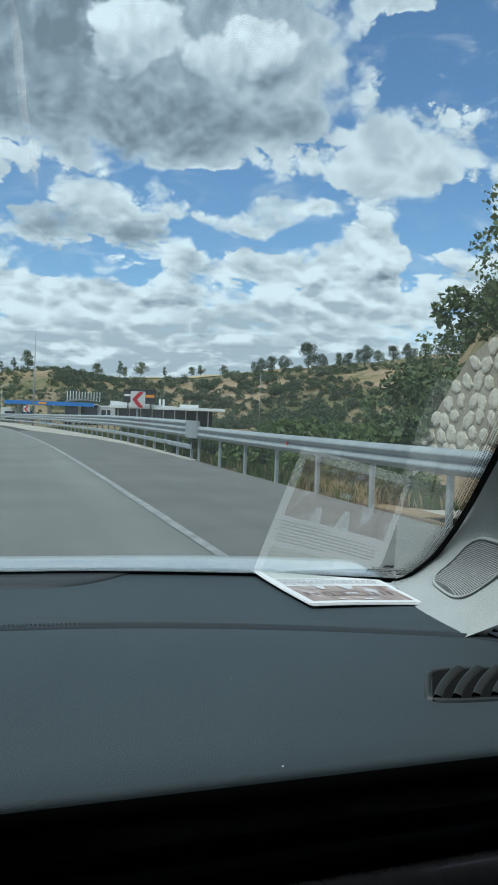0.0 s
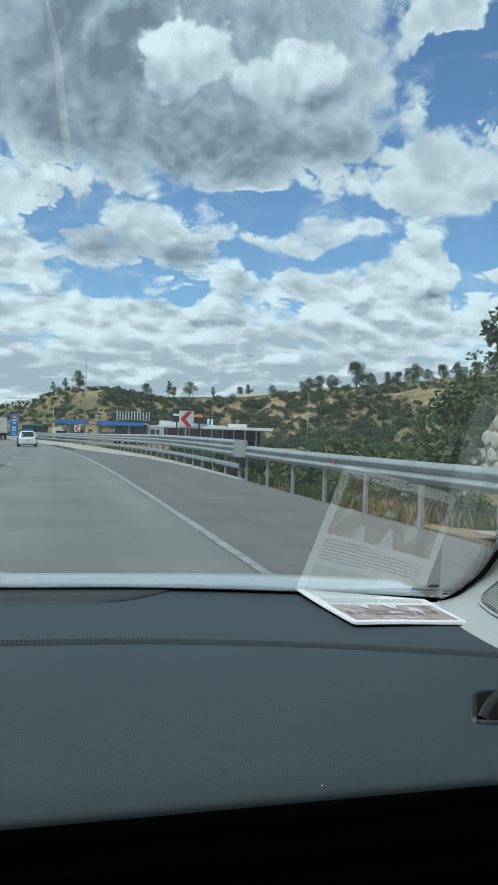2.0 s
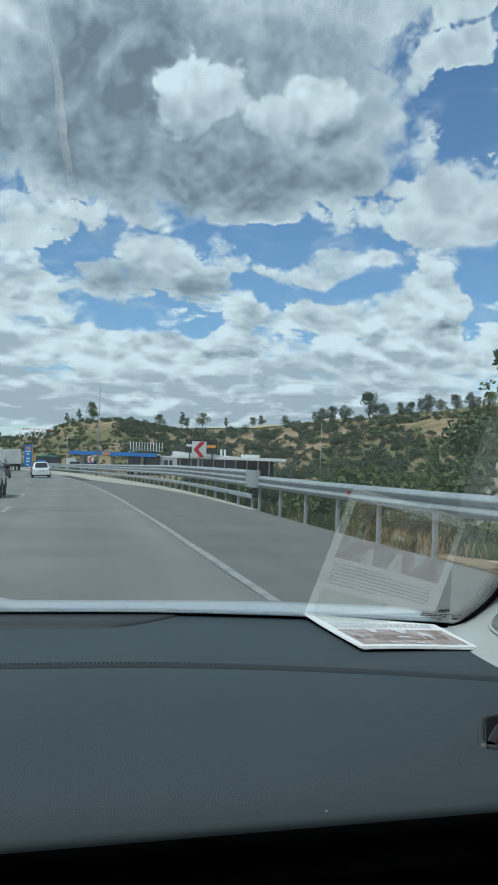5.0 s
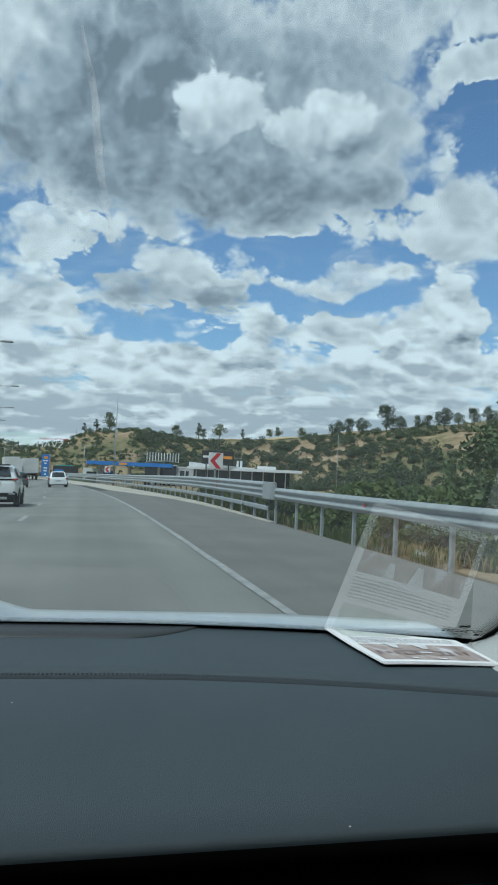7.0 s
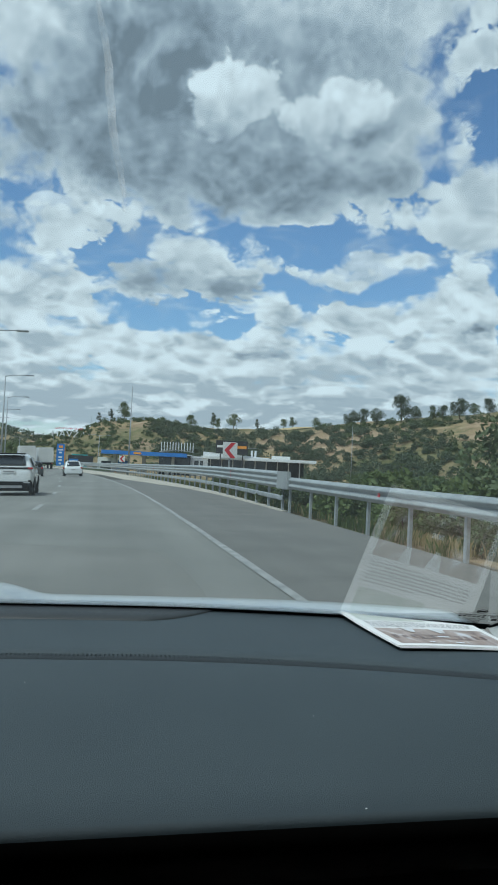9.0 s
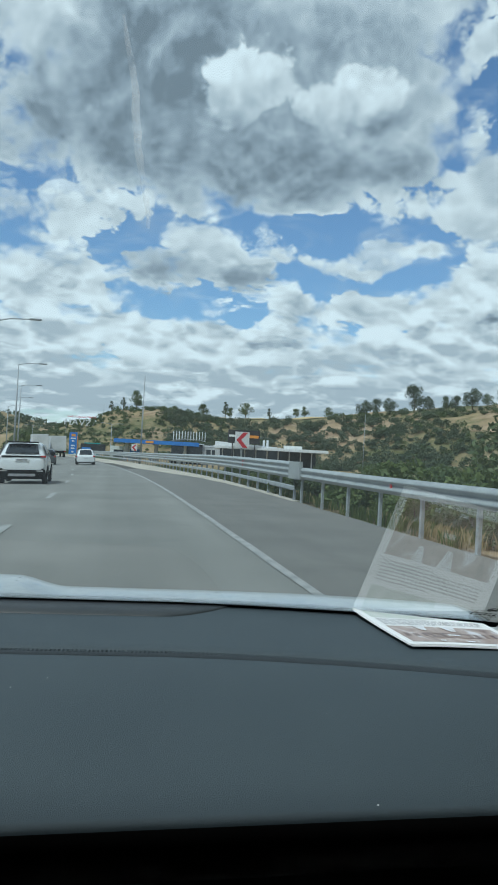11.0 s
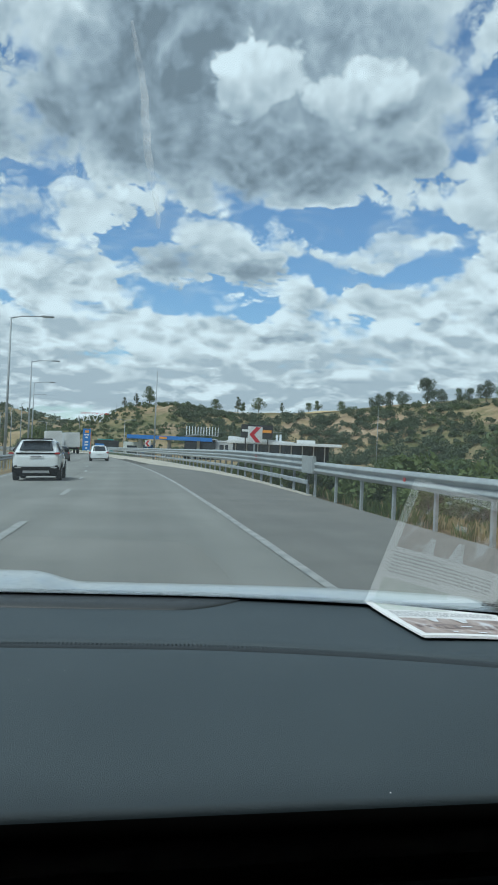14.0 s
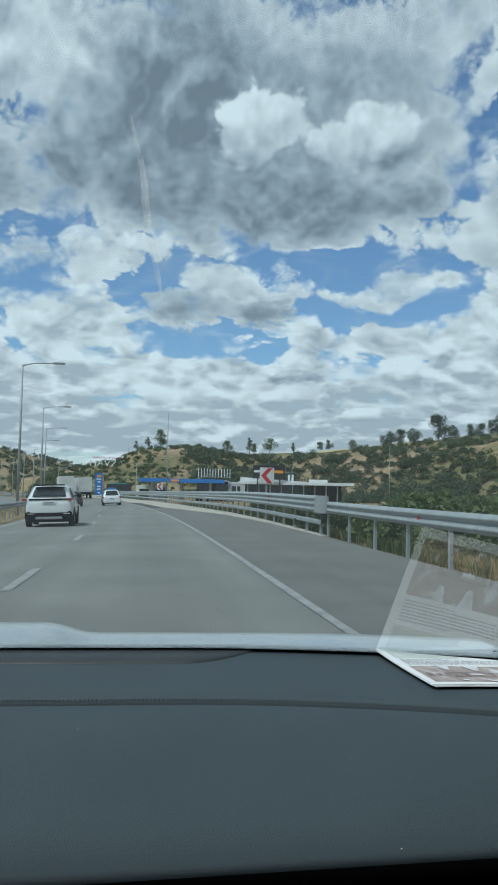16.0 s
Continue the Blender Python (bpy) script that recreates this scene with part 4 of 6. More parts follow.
for _ in range(260):
    y = rng.uniform(60, 215)
    x = rng.uniform(0.30, 0.75) * y
    (thick_spots if rng.uniform() < 0.6 else pale_spots).append((x, y, rng.uniform(1.3, 2.8)))
for _ in range(60):
    y = rng.uniform(38, 120)
    x = rng.uniform(0.40, 0.80) * y
    (thick_spots if rng.uniform() < 0.7 else pale_spots).append((x, y, rng.uniform(1.8, 3.4)))
scrub("roadside_thicket", "dense green bushes on the low ground behind the guardrail", thick_spots, "leaf", 0.17, 320)
scrub("roadside_thicket", "pale green bushes on the low ground behind the guardrail", pale_spots, "leaf_pale", 0.16, 300)
scrub("far_woods", "dark wooded range across the valley", [(rng.uniform(-600, 120), rng.uniform(1080, 1520), rng.uniform(4, 8)) for _ in range(700)], "leaf_dark", 0.8, 40)
scrub("valley_trees", "bushes and trees beside the road in the valley", [(rng.uniform(-150, -40), rng.uniform(330, 480), rng.uniform(1.5, 3.0)) for _ in range(70)], "leaf", 0.3, 110)
for x, y, s, k in ((-36, 318, 1.0, 0), (-31, 300, 0.8, 1), (-24, 290, 0.75, 2), (-48, 330, 0.9, 0), (-17, 262, 0.7, 1), (-22, 256, 0.55, 2), (29, 200, 0.55, 0), (33, 205, 0.6, 1)):
    plant(OAKS[k], "tree", "leafy roadside tree near the filling station", "trees by the station", x, y, s, x * 31)
plant(tree_kind(77, 8, 4.2, 0.8, "leaf_pale", 1100, 0.24), "tree", "pale green poplar beside the road", "trees by the station", -30.5, 285, 1.05, 20)

# stubble field past the crest
rows = []
for i in range(13):
    x = 22 + i * 6.0
    row = []
    for k in range(8):
        y = along_crest(x)[0] + 6 + k * 7.0
        row.append((x, y, ground_z(x, y) + 0.35))
    rows.append(row)
solid("field", mesh_of(loft(rows), "field", M["wheat"], True), "straw-coloured stubble field on top of the hill", "field", kind="structure")


# ---- near bushes and verge behind the guardrail ----
def bush_kind(seed, mat_name, leaves):
    r = np.random.default_rng(seed)
    blobs = [(r.normal(0, 0.45), r.normal(0, 0.45), r.uniform(0.3, 1.15), r.uniform(0.25, 0.5)) for _ in range(9)]
    v, f = leaf_cloud(r, blobs, leaves, 0.065, 0.9)
    bm = bmesh.new()
    for b in blobs:
        tube(bm, (0, 0, -0.2), b[:3], 0.018, 0.006, 5)
    return mesh_of(bm, "stems", M["bark"]), raw("foliage", v, f, M[mat_name])


BUSHES = [bush_kind(3, "leaf", 2600), bush_kind(4, "leaf_pale", 2200), bush_kind(5, "leaf", 3000)]
for i in range(80):
    y = 15.0 + i * 0.5 + rng.uniform(-0.8, 0.8)
    u = rng.uniform(8.0, 14.5)
    x = u + bend(y)
    s = rng.uniform(0.9, 1.7)
    k = BUSHES[int(rng.integers(0, 3))]
    t = thing("shrub", "leafy green shrub on the bank behind the guardrail", "shrub", pose(x, y, ground_z(x, y) - 0.1, 0, 0, rng.uniform(0, 360)), "shrubs behind the guardrail")
    for nm, me in zip(("stems", "foliage"), k):
        part(nm, me, None, t).matrix_basis = Matrix.Diagonal((s, s, s, 1))


for i in range(70):
    y = 14.2 + i * 0.42 + rng.uniform(-0.3, 0.3)
    u = rng.uniform(6.3, 8.0)
    k, w = BUSHES[int(rng.integers(0, 3))], rng.uniform(0.45, 0.8)
    t = thing("shrub", "low leafy green shrub close behind the guardrail", "shrub", pose(u + bend(y), y, ground_z(u + bend(y), y) - 0.1, 0, 0, rng.uniform(0, 360)), "shrubs behind the guardrail")
    for nm, me in zip(("stems", "foliage"), k):
        part(nm, me, None, t).matrix_basis = Matrix.Diagonal((w, w, w, 1))


def blades(name, label, n, u0, u1, y0, y1, h0, h1, mat_name, patch):
    r = np.random.default_rng(n)
    vs, fs = [], []
    while len(fs) < n:
        y = y0 + (y1 - y0) * r.uniform() ** 1.4
        u = r.uniform(u0, u1)
        if noise.noise(Vector((u * 0.9, y * 0.45, patch))) < -0.08:
            continue
        x = u + bend(y)
        z = ground_z(x, y) if u > 5.7 else road_z(u, y) - 0.03
        h, a = r.uniform(h0, h1), r.uniform(0, 6.28)
        w, l = 0.003 + 0.006 * h, r.uniform(0.05, 0.45) * h
        dx, dy = math.cos(a), math.sin(a)
        k = len(vs)
        vs += [(x - dy * w, y + dx * w, z - 0.05), (x + dy * w, y - dx * w, z - 0.05), (x + dx * l * 0.3 + dy * w, y + dy * l * 0.3 - dx * w, z + h * 0.6), (x + dx * l, y + dy * l, z + h)]
        fs.append((k, k + 1, k + 2, k + 3))
    solid(name, raw(name, vs, fs, M[mat_name]), label, "grass", kind="stuff")


blades("dry_grass", "straw-coloured grass below the guardrail", 5000, 5.6, 8.0, 13, 75, 0.08, 0.34, "grass_dry", 1.0)
blades("green_weeds", "green weeds along the edge of the hard shoulder", 26000, 5.5, 9.0, 13, 75, 0.07, 0.32, "grass_green", 6.0)
blades("dry_grass", "straw-coloured grass on the median", 3500, -9.3, -6.7, 15, 130, 0.15, 0.5, "grass_dry", 3.0)


# ---- the stretch already driven: rubble wall, welcome board and pylons ----
def stone_kind(seed):
    """An irregular, slightly domed stone that faces -x, about one metre across before scaling."""
    r = random.Random(seed)
    n = r.choice((6, 7, 8))
    rim = [(0.5 * r.uniform(0.78, 1.0) * math.cos(2 * math.pi * k / n), 0.5 * r.uniform(0.78, 1.0) * math.sin(2 * math.pi * k / n)) for k in range(n)]
    vs = [(0.12, y, z) for y, z in rim] + [(-0.05, y * 0.93, z * 0.93) for y, z in rim] + [(-0.11, y * 0.6, z * 0.6) for y, z in rim] + [(-0.13, 0, 0)]
    fs = []
    for k in range(n):
        j = (k + 1) % n
        fs += [(k, j, n + j, n + k), (n + k, n + j, 2 * n + j, 2 * n + k), (2 * n + k, 2 * n + j, 3 * n)]
    return vs, fs


STONES = [stone_kind(90 + i) for i in range(8)]
stone_mes = [raw("stone", v, f, M["stone"]) for v, f in STONES]
rows = [[(8.25 + bend(y), y, -0.8), (8.25 + bend(y), y, road_z(6, y) + wall_height(y)), (8.75 + bend(y), y, road_z(6, y) + wall_height(y)), (8.75 + bend(y), y, -0.8)] for y in [-250 + 5 * i for i in range(51)] + [2.0 + 1.0 * i for i in range(16)]]
bm = loft(rows)
bm.verts.ensure_lookup_table()
bm.faces.new(bm.verts[-4:])
wall_ob = solid("wall_retaining", mesh_of(bm, "wall_retaining", M["mortar"]), "long rubble stone retaining wall at the foot of the cutting", "wall", kind="structure")
rs = random.Random(12)
jv, jf = [], []
for i in range(int(266 / 0.40)):
    for j in range(9):
        y, z = -249.6 + 0.40 * i + 0.2 * (j % 2) + rs.uniform(-0.09, 0.09), 0.12 + 0.335 * j + rs.uniform(-0.07, 0.07)
        sy, sz, k = rs.uniform(0.32, 0.56), rs.uniform(0.28, 0.46), rs.randrange(8)
        m = Matrix.Translation((8.24 + bend(y), y, road_z(6, y) + z)) @ Matrix.Rotation(rs.uniform(-1.2, 1.2), 4, "X") @ Matrix.Diagonal((0.26, sy, sz, 1))
        if z > wall_height(y) - 0.1:
            continue
        if 7.0 < y < 17.5:
            ob = part("stone", stone_mes[k], None, wall_ob)
            ob.matrix_basis = m
        else:
            at = len(jv)
            jv += [m @ Vector(q) for q in STONES[k][0]]
            jf += [tuple(q + at for q in face) for face in STONES[k][1]]
tagged(part("stone_facing", raw("stone_facing", jv, jf, M["stone"]), None, wall_ob, "pale irregular stones in grey mortar"), kind="stuff")
strip("gutter", 5.9, 8.2, -250, 11.2, M["concrete"], 0.05, "sandy concrete gutter below the wall", "gutter", 5)

sign = thing("billboard", "white welcome billboard with green and red lettering on a steel post", "billboard", pose(15.5, -92, ground_z(15.5, -92), 0, 0, 6))
prism(sign, "panel", -4.2, 4.2, -0.12, 0.12, 6.0, 9.8, "white_sign")
prism(sign, "header", -4.2, 4.2, -0.16, -0.125, 9.35, 9.8, "black_panel", "dark header strip", 0.01)
for text, size, z, mat_name, x in (("KARADEN\u0130Z ve SAMSUN'UN", 0.62, 8.55, "green_sign", 0), ("G\u0130R\u0130\u015e KAPISI", 0.62, 7.75, "green_sign", 0), ("HAVZA'ya", 0.72, 6.8, "red_sign", -2.3), ("HO\u015eGELD\u0130N\u0130Z", 0.62, 6.8, "green_sign", 1.7)):
    ob = part("lettering", letters(text, size, 0.03, M[mat_name]), None, sign)
    ob.matrix_basis = Matrix.Translation((x, -0.15, z))
prism(sign, "footer", -1.0, 4.2, -0.16, -0.125, 6.0, 6.35, "black_panel", "dark footer strip", 0.01)
part("post", tube(bmesh.new(), (0, 0.3, -1), (0, 0.3, 9.0), 0.3, 0.25, 14), M["zinc_dull"], sign, smooth=True)


def pylon(x, y, h):
    t = thing("pylon", "grey lattice electricity pylon on the hill", "pylon", pose(x, y, ground_z(x, y) - 0.3), "pylons")
    w = h * 0.06
    for sx in (-1, 1):
        for sy in (-1, 1):
            part("leg", tube(bmesh.new(), (sx * w, sy * w, 0), (sx * w * 0.25, sy * w * 0.25, h), 0.07, 0.05, 6), M["zinc_dull"], t)
    bm = bmesh.new()
    for k in range(9):
        z0, z1 = h * k / 9, h * (k + 1) / 9
        a, b = w * (1 - 0.75 * k / 9), w * (1 - 0.75 * (k + 1) / 9)
        for s in (-1, 1):
            tube(bm, (-a, s * a, z0), (b, s * b, z1), 0.03, 0.03, 5)
            tube(bm, (s * a, a, z0), (s * b, -b, z1), 0.03, 0.03, 5)
    part("bracing", bm, M["zinc_dull"], t)
    for z, r in ((0.80, 2.4), (0.92, 1.9)):
        part("cross_arm", tube(bmesh.new(), (-r, 0, h * z), (r, 0, h * z), 0.08, 0.08, 6), M["zinc_dull"], t)


pylon(52, -150, 17)
pylon(45, 76, 9)
cut_spots, cut_dark = [], []
for _ in range(520):
    u, y = rng.uniform(10, 60), rng.uniform(-300, -55) if rng.uniform() < 0.45 else rng.uniform(-20, 85)
    if y > 0 and u < 0.5 * y + 0.5:
        continue
    (cut_spots if rng.uniform() < 0.5 else cut_dark).append((u + bend(y), y, rng.uniform(0.6, 2.2)))
scrub("cutting_scrub", "green bushes on the dry slope of the cutting", cut_spots, "leaf", 0.09, 420)
scrub("cutting_scrub", "dark green bushes on the dry slope of the cutting", cut_dark, "leaf_dark", 0.09, 420)
for x, y, s in ((38, 62, 0.55), (43, 68, 0.7), (36, 53, 0.5), (48, 74, 0.6)):
    plant(DARKS[x % 2], "tree", "dark green broadleaf tree on the spur of the cutting", "trees above the cutting", x, y, s, x * 41)
for i in range(12):
    y = -290 + 20 * i
    plant(DARKS[i % 2], "tree", "dark green broadleaf tree on top of the cutting", "trees above the cutting", 46 + 4 * math.sin(i * 2.1), y, 0.9, i * 47)


# ---- traffic, standing still ----
def wheel(parent, x, y, r, width):
    out = 1 if x > 0 else -1
    bm = bmesh.new()
    prof = [(r * 0.62, 0.5), (r * 0.93, 0.5), (r, 0.36), (r, -0.36), (r * 0.93, -0.5), (r * 0.62, -0.5)]
    rows = [[(x + o * width, y + math.cos(a) * q, r + math.sin(a) * q) for q, o in prof] for a in [2 * math.pi * i / 24 for i in range(25)]]
    bm = loft(rows)
    w = part("wheel", bm, M["tyre"], parent, "black rubber tyre", True)
    bm = tube(bmesh.new(), (x + out * width * 0.25, y, r), (x + out * width * 0.42, y, r), r * 0.62, r * 0.58, 20)
    for k in range(5):
        a = 2 * math.pi * k / 5
        box(bm, -0.02, 0.02, -r * 0.07, r * 0.07, 0.05, r * 0.6, 0, Matrix.Translation((x + out * width * 0.43, y, r)) @ Matrix.Rotation(a, 4, "X"))
    part("rim", bm, M["rim"], w, "alloy rim")


def panel(a, b, c, d, bulge, thick=0.012, nu=8, nv=6):
    """A slightly domed pane on four corners."""
    a, b, c, d = (Vector(p) for p in (a, b, c, d))
    n = (b - a).cross(d - a).normalized()
    rows = []
    for i in range(nv + 1):
        v = i / nv
        rows.append([tuple((a.lerp(b, j / nu)).lerp(d.lerp(c, j / nu), v) + n * (bulge * math.sin(math.pi * j / nu) * 0.9 + bulge * 0.3 * math.sin(math.pi * v))) for j in range(nu + 1)])
    bm = loft(rows)
    ex = bmesh.ops.extrude_face_region(bm, geom=bm.faces[:])
    bmesh.ops.translate(bm, vec=-n * thick, verts=[g for g in ex["geom"] if isinstance(g, bmesh.types.BMVert)])
    bmesh.ops.recalc_face_normals(bm, faces=bm.faces[:])
    return bm


def road_car(label, m, paint, length, width, height, suv):
    """A car seen from behind; y runs forward from the rear bumper."""
    t = thing("car", label, "car", m, "cars on the road")
    hw = width / 2
    belt = height * (0.66 if suv else 0.60)
    sill = 0.24 if not suv else 0.32
    # stations: y, underside, shoulder, roof, half width, roof half width
    S = [(0.0, 0.42, belt * 0.72, belt * 0.80, hw * 0.80, hw * 0.74), (0.05, sill + 0.08, belt * 0.86, belt * 0.97, hw * 0.92, hw * 0.80), (0.16, sill, belt * 0.93, belt * 1.05, hw * 0.97, hw * 0.78),
         (0.42 + 0.2 * suv, sill, belt * 0.98, height * (0.93 - 0.02 * suv), hw, hw * 0.70), (0.72 + 0.25 * suv, sill, belt, height * 0.985, hw, hw * 0.70), (1.5, sill, belt, height, hw, hw * 0.71), (2.2, sill, belt * 0.99, height * 0.985, hw, hw * 0.70),
         (2.75, sill, belt * 0.97, height * 0.90, hw, hw * 0.66), (3.25, sill, belt * 0.95, belt * 1.08, hw, hw * 0.72), (length - 0.7, sill, belt * 0.88, belt * 0.95, hw * 0.97, hw * 0.74), (length - 0.2, sill, belt * 0.74, belt * 0.80, hw * 0.88, hw * 0.7), (length, 0.36, belt * 0.6, belt * 0.64, hw * 0.72, hw * 0.6)]
    rows = []
    for y, zb, zs, zr, w, wr in S:
        half = [(w * 0.86, zb), (w * 0.985, zb + 0.12), (w, (zb + zs) * 0.5), (w * 0.985, zs), (wr + (w - wr) * 0.12, zs + (zr - zs) * 0.86), (wr * 0.86, zr)]
        ring = [(x, y, z) for x, z in half] + [(-x, y, z) for x, z in reversed(half)]
        rows.append(ring)
    bm = loft(rows, True)
    bm.faces.new([v for v in bm.verts[:12]])
    bm.faces.new([v for v in bm.verts[-12:]])
    bmesh.ops.recalc_face_normals(bm, faces=bm.faces[:])
    body = part("body", bm, paint, t, smooth=True)
    body.modifiers.new("round", "SUBSURF").levels = 2
    body.modifiers["round"].render_levels = 2
    r = 0.335 if suv else 0.30
    for y in (0.78, length - 0.85):
        for s in (-1, 1):
            wheel(t, s * (hw - 0.11), y, r, 0.22)
            arch = [[(s * (hw + 0.012 - 0.05 * k), y + math.cos(a) * (r + 0.075 - 0.03 * k), r + math.sin(a) * (r + 0.075 - 0.03 * k)) for k in (0, 1)] for a in [math.pi * i / 12 for i in range(13)]]
            part("wheel_arch", loft(arch), M["black"], t, "dark wheel arch lip")
    # glass
    z0, z1 = belt * 1.07, height * 0.925
    part("rear_window", panel((-hw * 0.68, 0.12, z0), (hw * 0.68, 0.12, z0), (hw * 0.58, 0.40 + 0.16 * suv, z1), (-hw * 0.58, 0.40 + 0.16 * suv, z1), 0.035), M["window"], t, "dark rear window", True)
    for s in (-1, 1):
        for ya, yb, yc, yd in ((0.55, 1.35, 1.35, 0.78), (1.42, 2.75, 2.25, 1.42)):
            pts = [(s * hw * 0.985, ya, belt * 1.02), (s * hw * 0.985, yb, belt * 1.02), (s * hw * 0.80, yc, height * 0.91), (s * hw * 0.80, yd, height * 0.91)]
            part("side_window", panel(*(pts if s > 0 else [pts[1], pts[0], pts[3], pts[2]]), 0.02), M["window"], t, "dark side window", True)
        part("tail_lamp", boxed(s * hw * 0.93 - 0.16, s * hw * 0.93 + 0.03, 0.0, 0.22, belt * (0.80 if not suv else 0.93), belt * (0.96 if not suv else 1.0), 0.03 if not suv else 0.015), M["lamp_red"], t, "red tail lamp")
        mir = boxed(s * (hw + 0.10) - 0.10, s * (hw + 0.10) + 0.09, 2.42, 2.60, belt * 1.0, belt * 1.0 + 0.17, 0.04)
        part("wing_mirror", mir, paint if not suv else M["black"], t)
    if suv:
        part("light_bar", boxed(-hw * 0.82, hw * 0.82, 0.02, 0.15, belt * 0.935, belt * 0.995, 0.015), M["black"], t, "dark strip between the tail lamps")
        part("spoiler", boxed(-hw * 0.62, hw * 0.62, 0.34, 0.80, height * 0.955, height * 0.985, 0.012), M["black"], t, "dark roof spoiler")
        part("bumper", boxed(-hw * 0.93, hw * 0.93, -0.03, 0.25, 0.30, 0.60, 0.05), M["black"], t, "dark grey rear bumper")
        for k in (-1, 1):
            part("exhaust_trim", boxed(k * hw * 0.72 - 0.14, k * hw * 0.72 + 0.14, -0.045, 0.0, 0.47, 0.55, 0.02), M["chrome"], t, "bright exhaust surround")
        part("skid_plate", boxed(-hw * 0.55, hw * 0.55, -0.045, 0.05, 0.30, 0.42, 0.02), M["rim"], t, "silver skid plate")
    else:
        part("bumper", boxed(-hw * 0.92, hw * 0.92, -0.035, 0.22, 0.26, 0.56, 0.05), paint, t)
    part("number_plate", boxed(-0.26, 0.26, -0.055 if not suv else -0.02, -0.035 if not suv else 0.06, 0.60 if not suv else belt * 0.80, 0.71 if not suv else belt * 0.80 + 0.11, 0.008), M["white_sign"], t, "white plate with a plain dark bar")
    part("plate_bar", boxed(-0.2, 0.2, -0.06 if not suv else -0.025, -0.055 if not suv else -0.02, 0.63 if not suv else belt * 0.80 + 0.03, 0.68 if not suv else belt * 0.80 + 0.08), M["ink"], t)
    part("underside", boxed(-hw * 0.85, hw * 0.85, 0.3, length - 0.3, 0.18, sill + 0.1, 0.03), M["black"], t)
    return t


def on_road(x, y):
    u = x - bend(y)
    return pose(x, y, road_z(u, y), 0, math.degrees(-math.atan(bank(y))), math.degrees(heading(y)))


road_car("white crossover with dark roof spoiler and black lower bumper", on_road(-3.5, 33.0), M["paint"], 4.35, 1.86, 1.66, True)
road_car("small white hatchback ahead in the same lane", on_road(-2.75, 80), M["paint"], 4.0, 1.74, 1.50, False)
road_car("dark grey saloon ahead in the next lane", on_road(-6.35, 80), M["paint_grey"], 4.4, 1.8, 1.48, False)
road_car("white car far ahead on the road", on_road(-9.2, 96), M["paint"], 4.2, 1.76, 1.5, False)


def lorry(x, y, s):
    t = thing("lorry", "lorry with a pale grey box body", "lorry", on_road(x, y), "lorries ahead")
    prism(t, "cargo_box", -1.25, 1.25, 0, 7.5, 1.1, 3.9 * s, "tarp")
    for k in (-1, 1):
        prism(t, "rear_door", min(k * 0.04, k * 1.2), max(k * 0.04, k * 1.2), -0.04, 0.0, 1.2, 3.8 * s, "tarp", bevel=0.015)
        for yy in (1.0, 2.3, 8.6):
            wheel(t, k * 1.0, yy, 0.5, 0.3)
        prism(t, "tail_lamp", k * 1.0 - 0.15, k * 1.0 + 0.15, -0.06, 0.0, 0.9, 1.05, "lamp_red")
    prism(t, "chassis", -0.9, 0.9, 0.1, 9.5, 0.75, 1.1, "black")
    prism(t, "cab", -1.2, 1.2, 7.7, 9.8, 0.8, 3.2, "blue", bevel=0.12)


lorry(-12.1, 140, 0.98)
lorry(-9.6, 146, 0.93)

# ---- the car that carries the camera ----
S = 1.1  # metres for one unit of the cabin's plan; the plan starts at the eye


def C(x, y, z):
    return (S * x, S * y, EYE + S * z)


MID = -0.08
RAKE = radians(31)


def cowl_y(x):
    return 1.288 - 0.30 * max(0.0, abs(x - MID) - 0.16) ** 1.6


def seam_y(x):
    return 0.970 - 0.38 * max(0.0, abs(x + 0.1) - 0.15) ** 1.7


def lip_y(x):
    return 0.634 + 0.065 * max(-0.1, x)


def screen(x, s):
    """A point of the windscreen: s is the way up along the glass."""
    return C(x, cowl_y(x) - s * math.cos(RAKE), -0.222 + s * math.sin(RAKE))


# right edge of the glass: s, x
EDGE = [(0.0, 0.577), (0.012, 0.588), (0.038, 0.595), (0.108, 0.598), (0.198, 0.585), (0.296, 0.565), (0.40, 0.541), (0.66, 0.475), (0.90, 0.425), (1.08, 0.39)]


def edge_x(s):
    for a, b in zip(EDGE, EDGE[1:]):
        if s <= b[0]:
            k = (s - a[0]) / (b[0] - a[0])
            return a[1] + k * (b[1] - a[1])
    return EDGE[-1][1]


own = thing("car_cabin", "white car with dark grey soft dashboard and pale grey pillars", "car")

rows = []
for i in range(61):
    s = 1.08 * (i / 60) ** 1.3
    e = edge_x(s)
    left = 2 * MID - e
    rows.append([screen(left + (e - left) * j / 60, s) for j in range(61)])
glass = part("windscreen", loft(rows), M["glass"], own, "clear raked windscreen with faint reflections of the dashboard", True)
glass.visible_shadow = False


def on_glass(x, s, lift=0.0015):
    p = Vector(screen(x, s))
    dx, ds = Vector(screen(x + 0.01, s)) - p, Vector(screen(x, s + 0.01)) - p
    n = dx.cross(ds).normalized()
    if n.y > 0:
        n = -n
    return p + n * lift, dx.normalized(), ds.normalized()


# black printed border: solid band and rows of shrinking dots
rows = []
for i in range(121):
    x = (2 * MID - 0.575) + (0.575 * 2 - 2 * MID) * i / 120
    rows.append([on_glass(x, s)[0] for s in (-0.004, 0.007, 0.0165)])
part("border_band", loft(rows), M["black"], glass, "black ceramic band along the foot of the glass")
rows = []
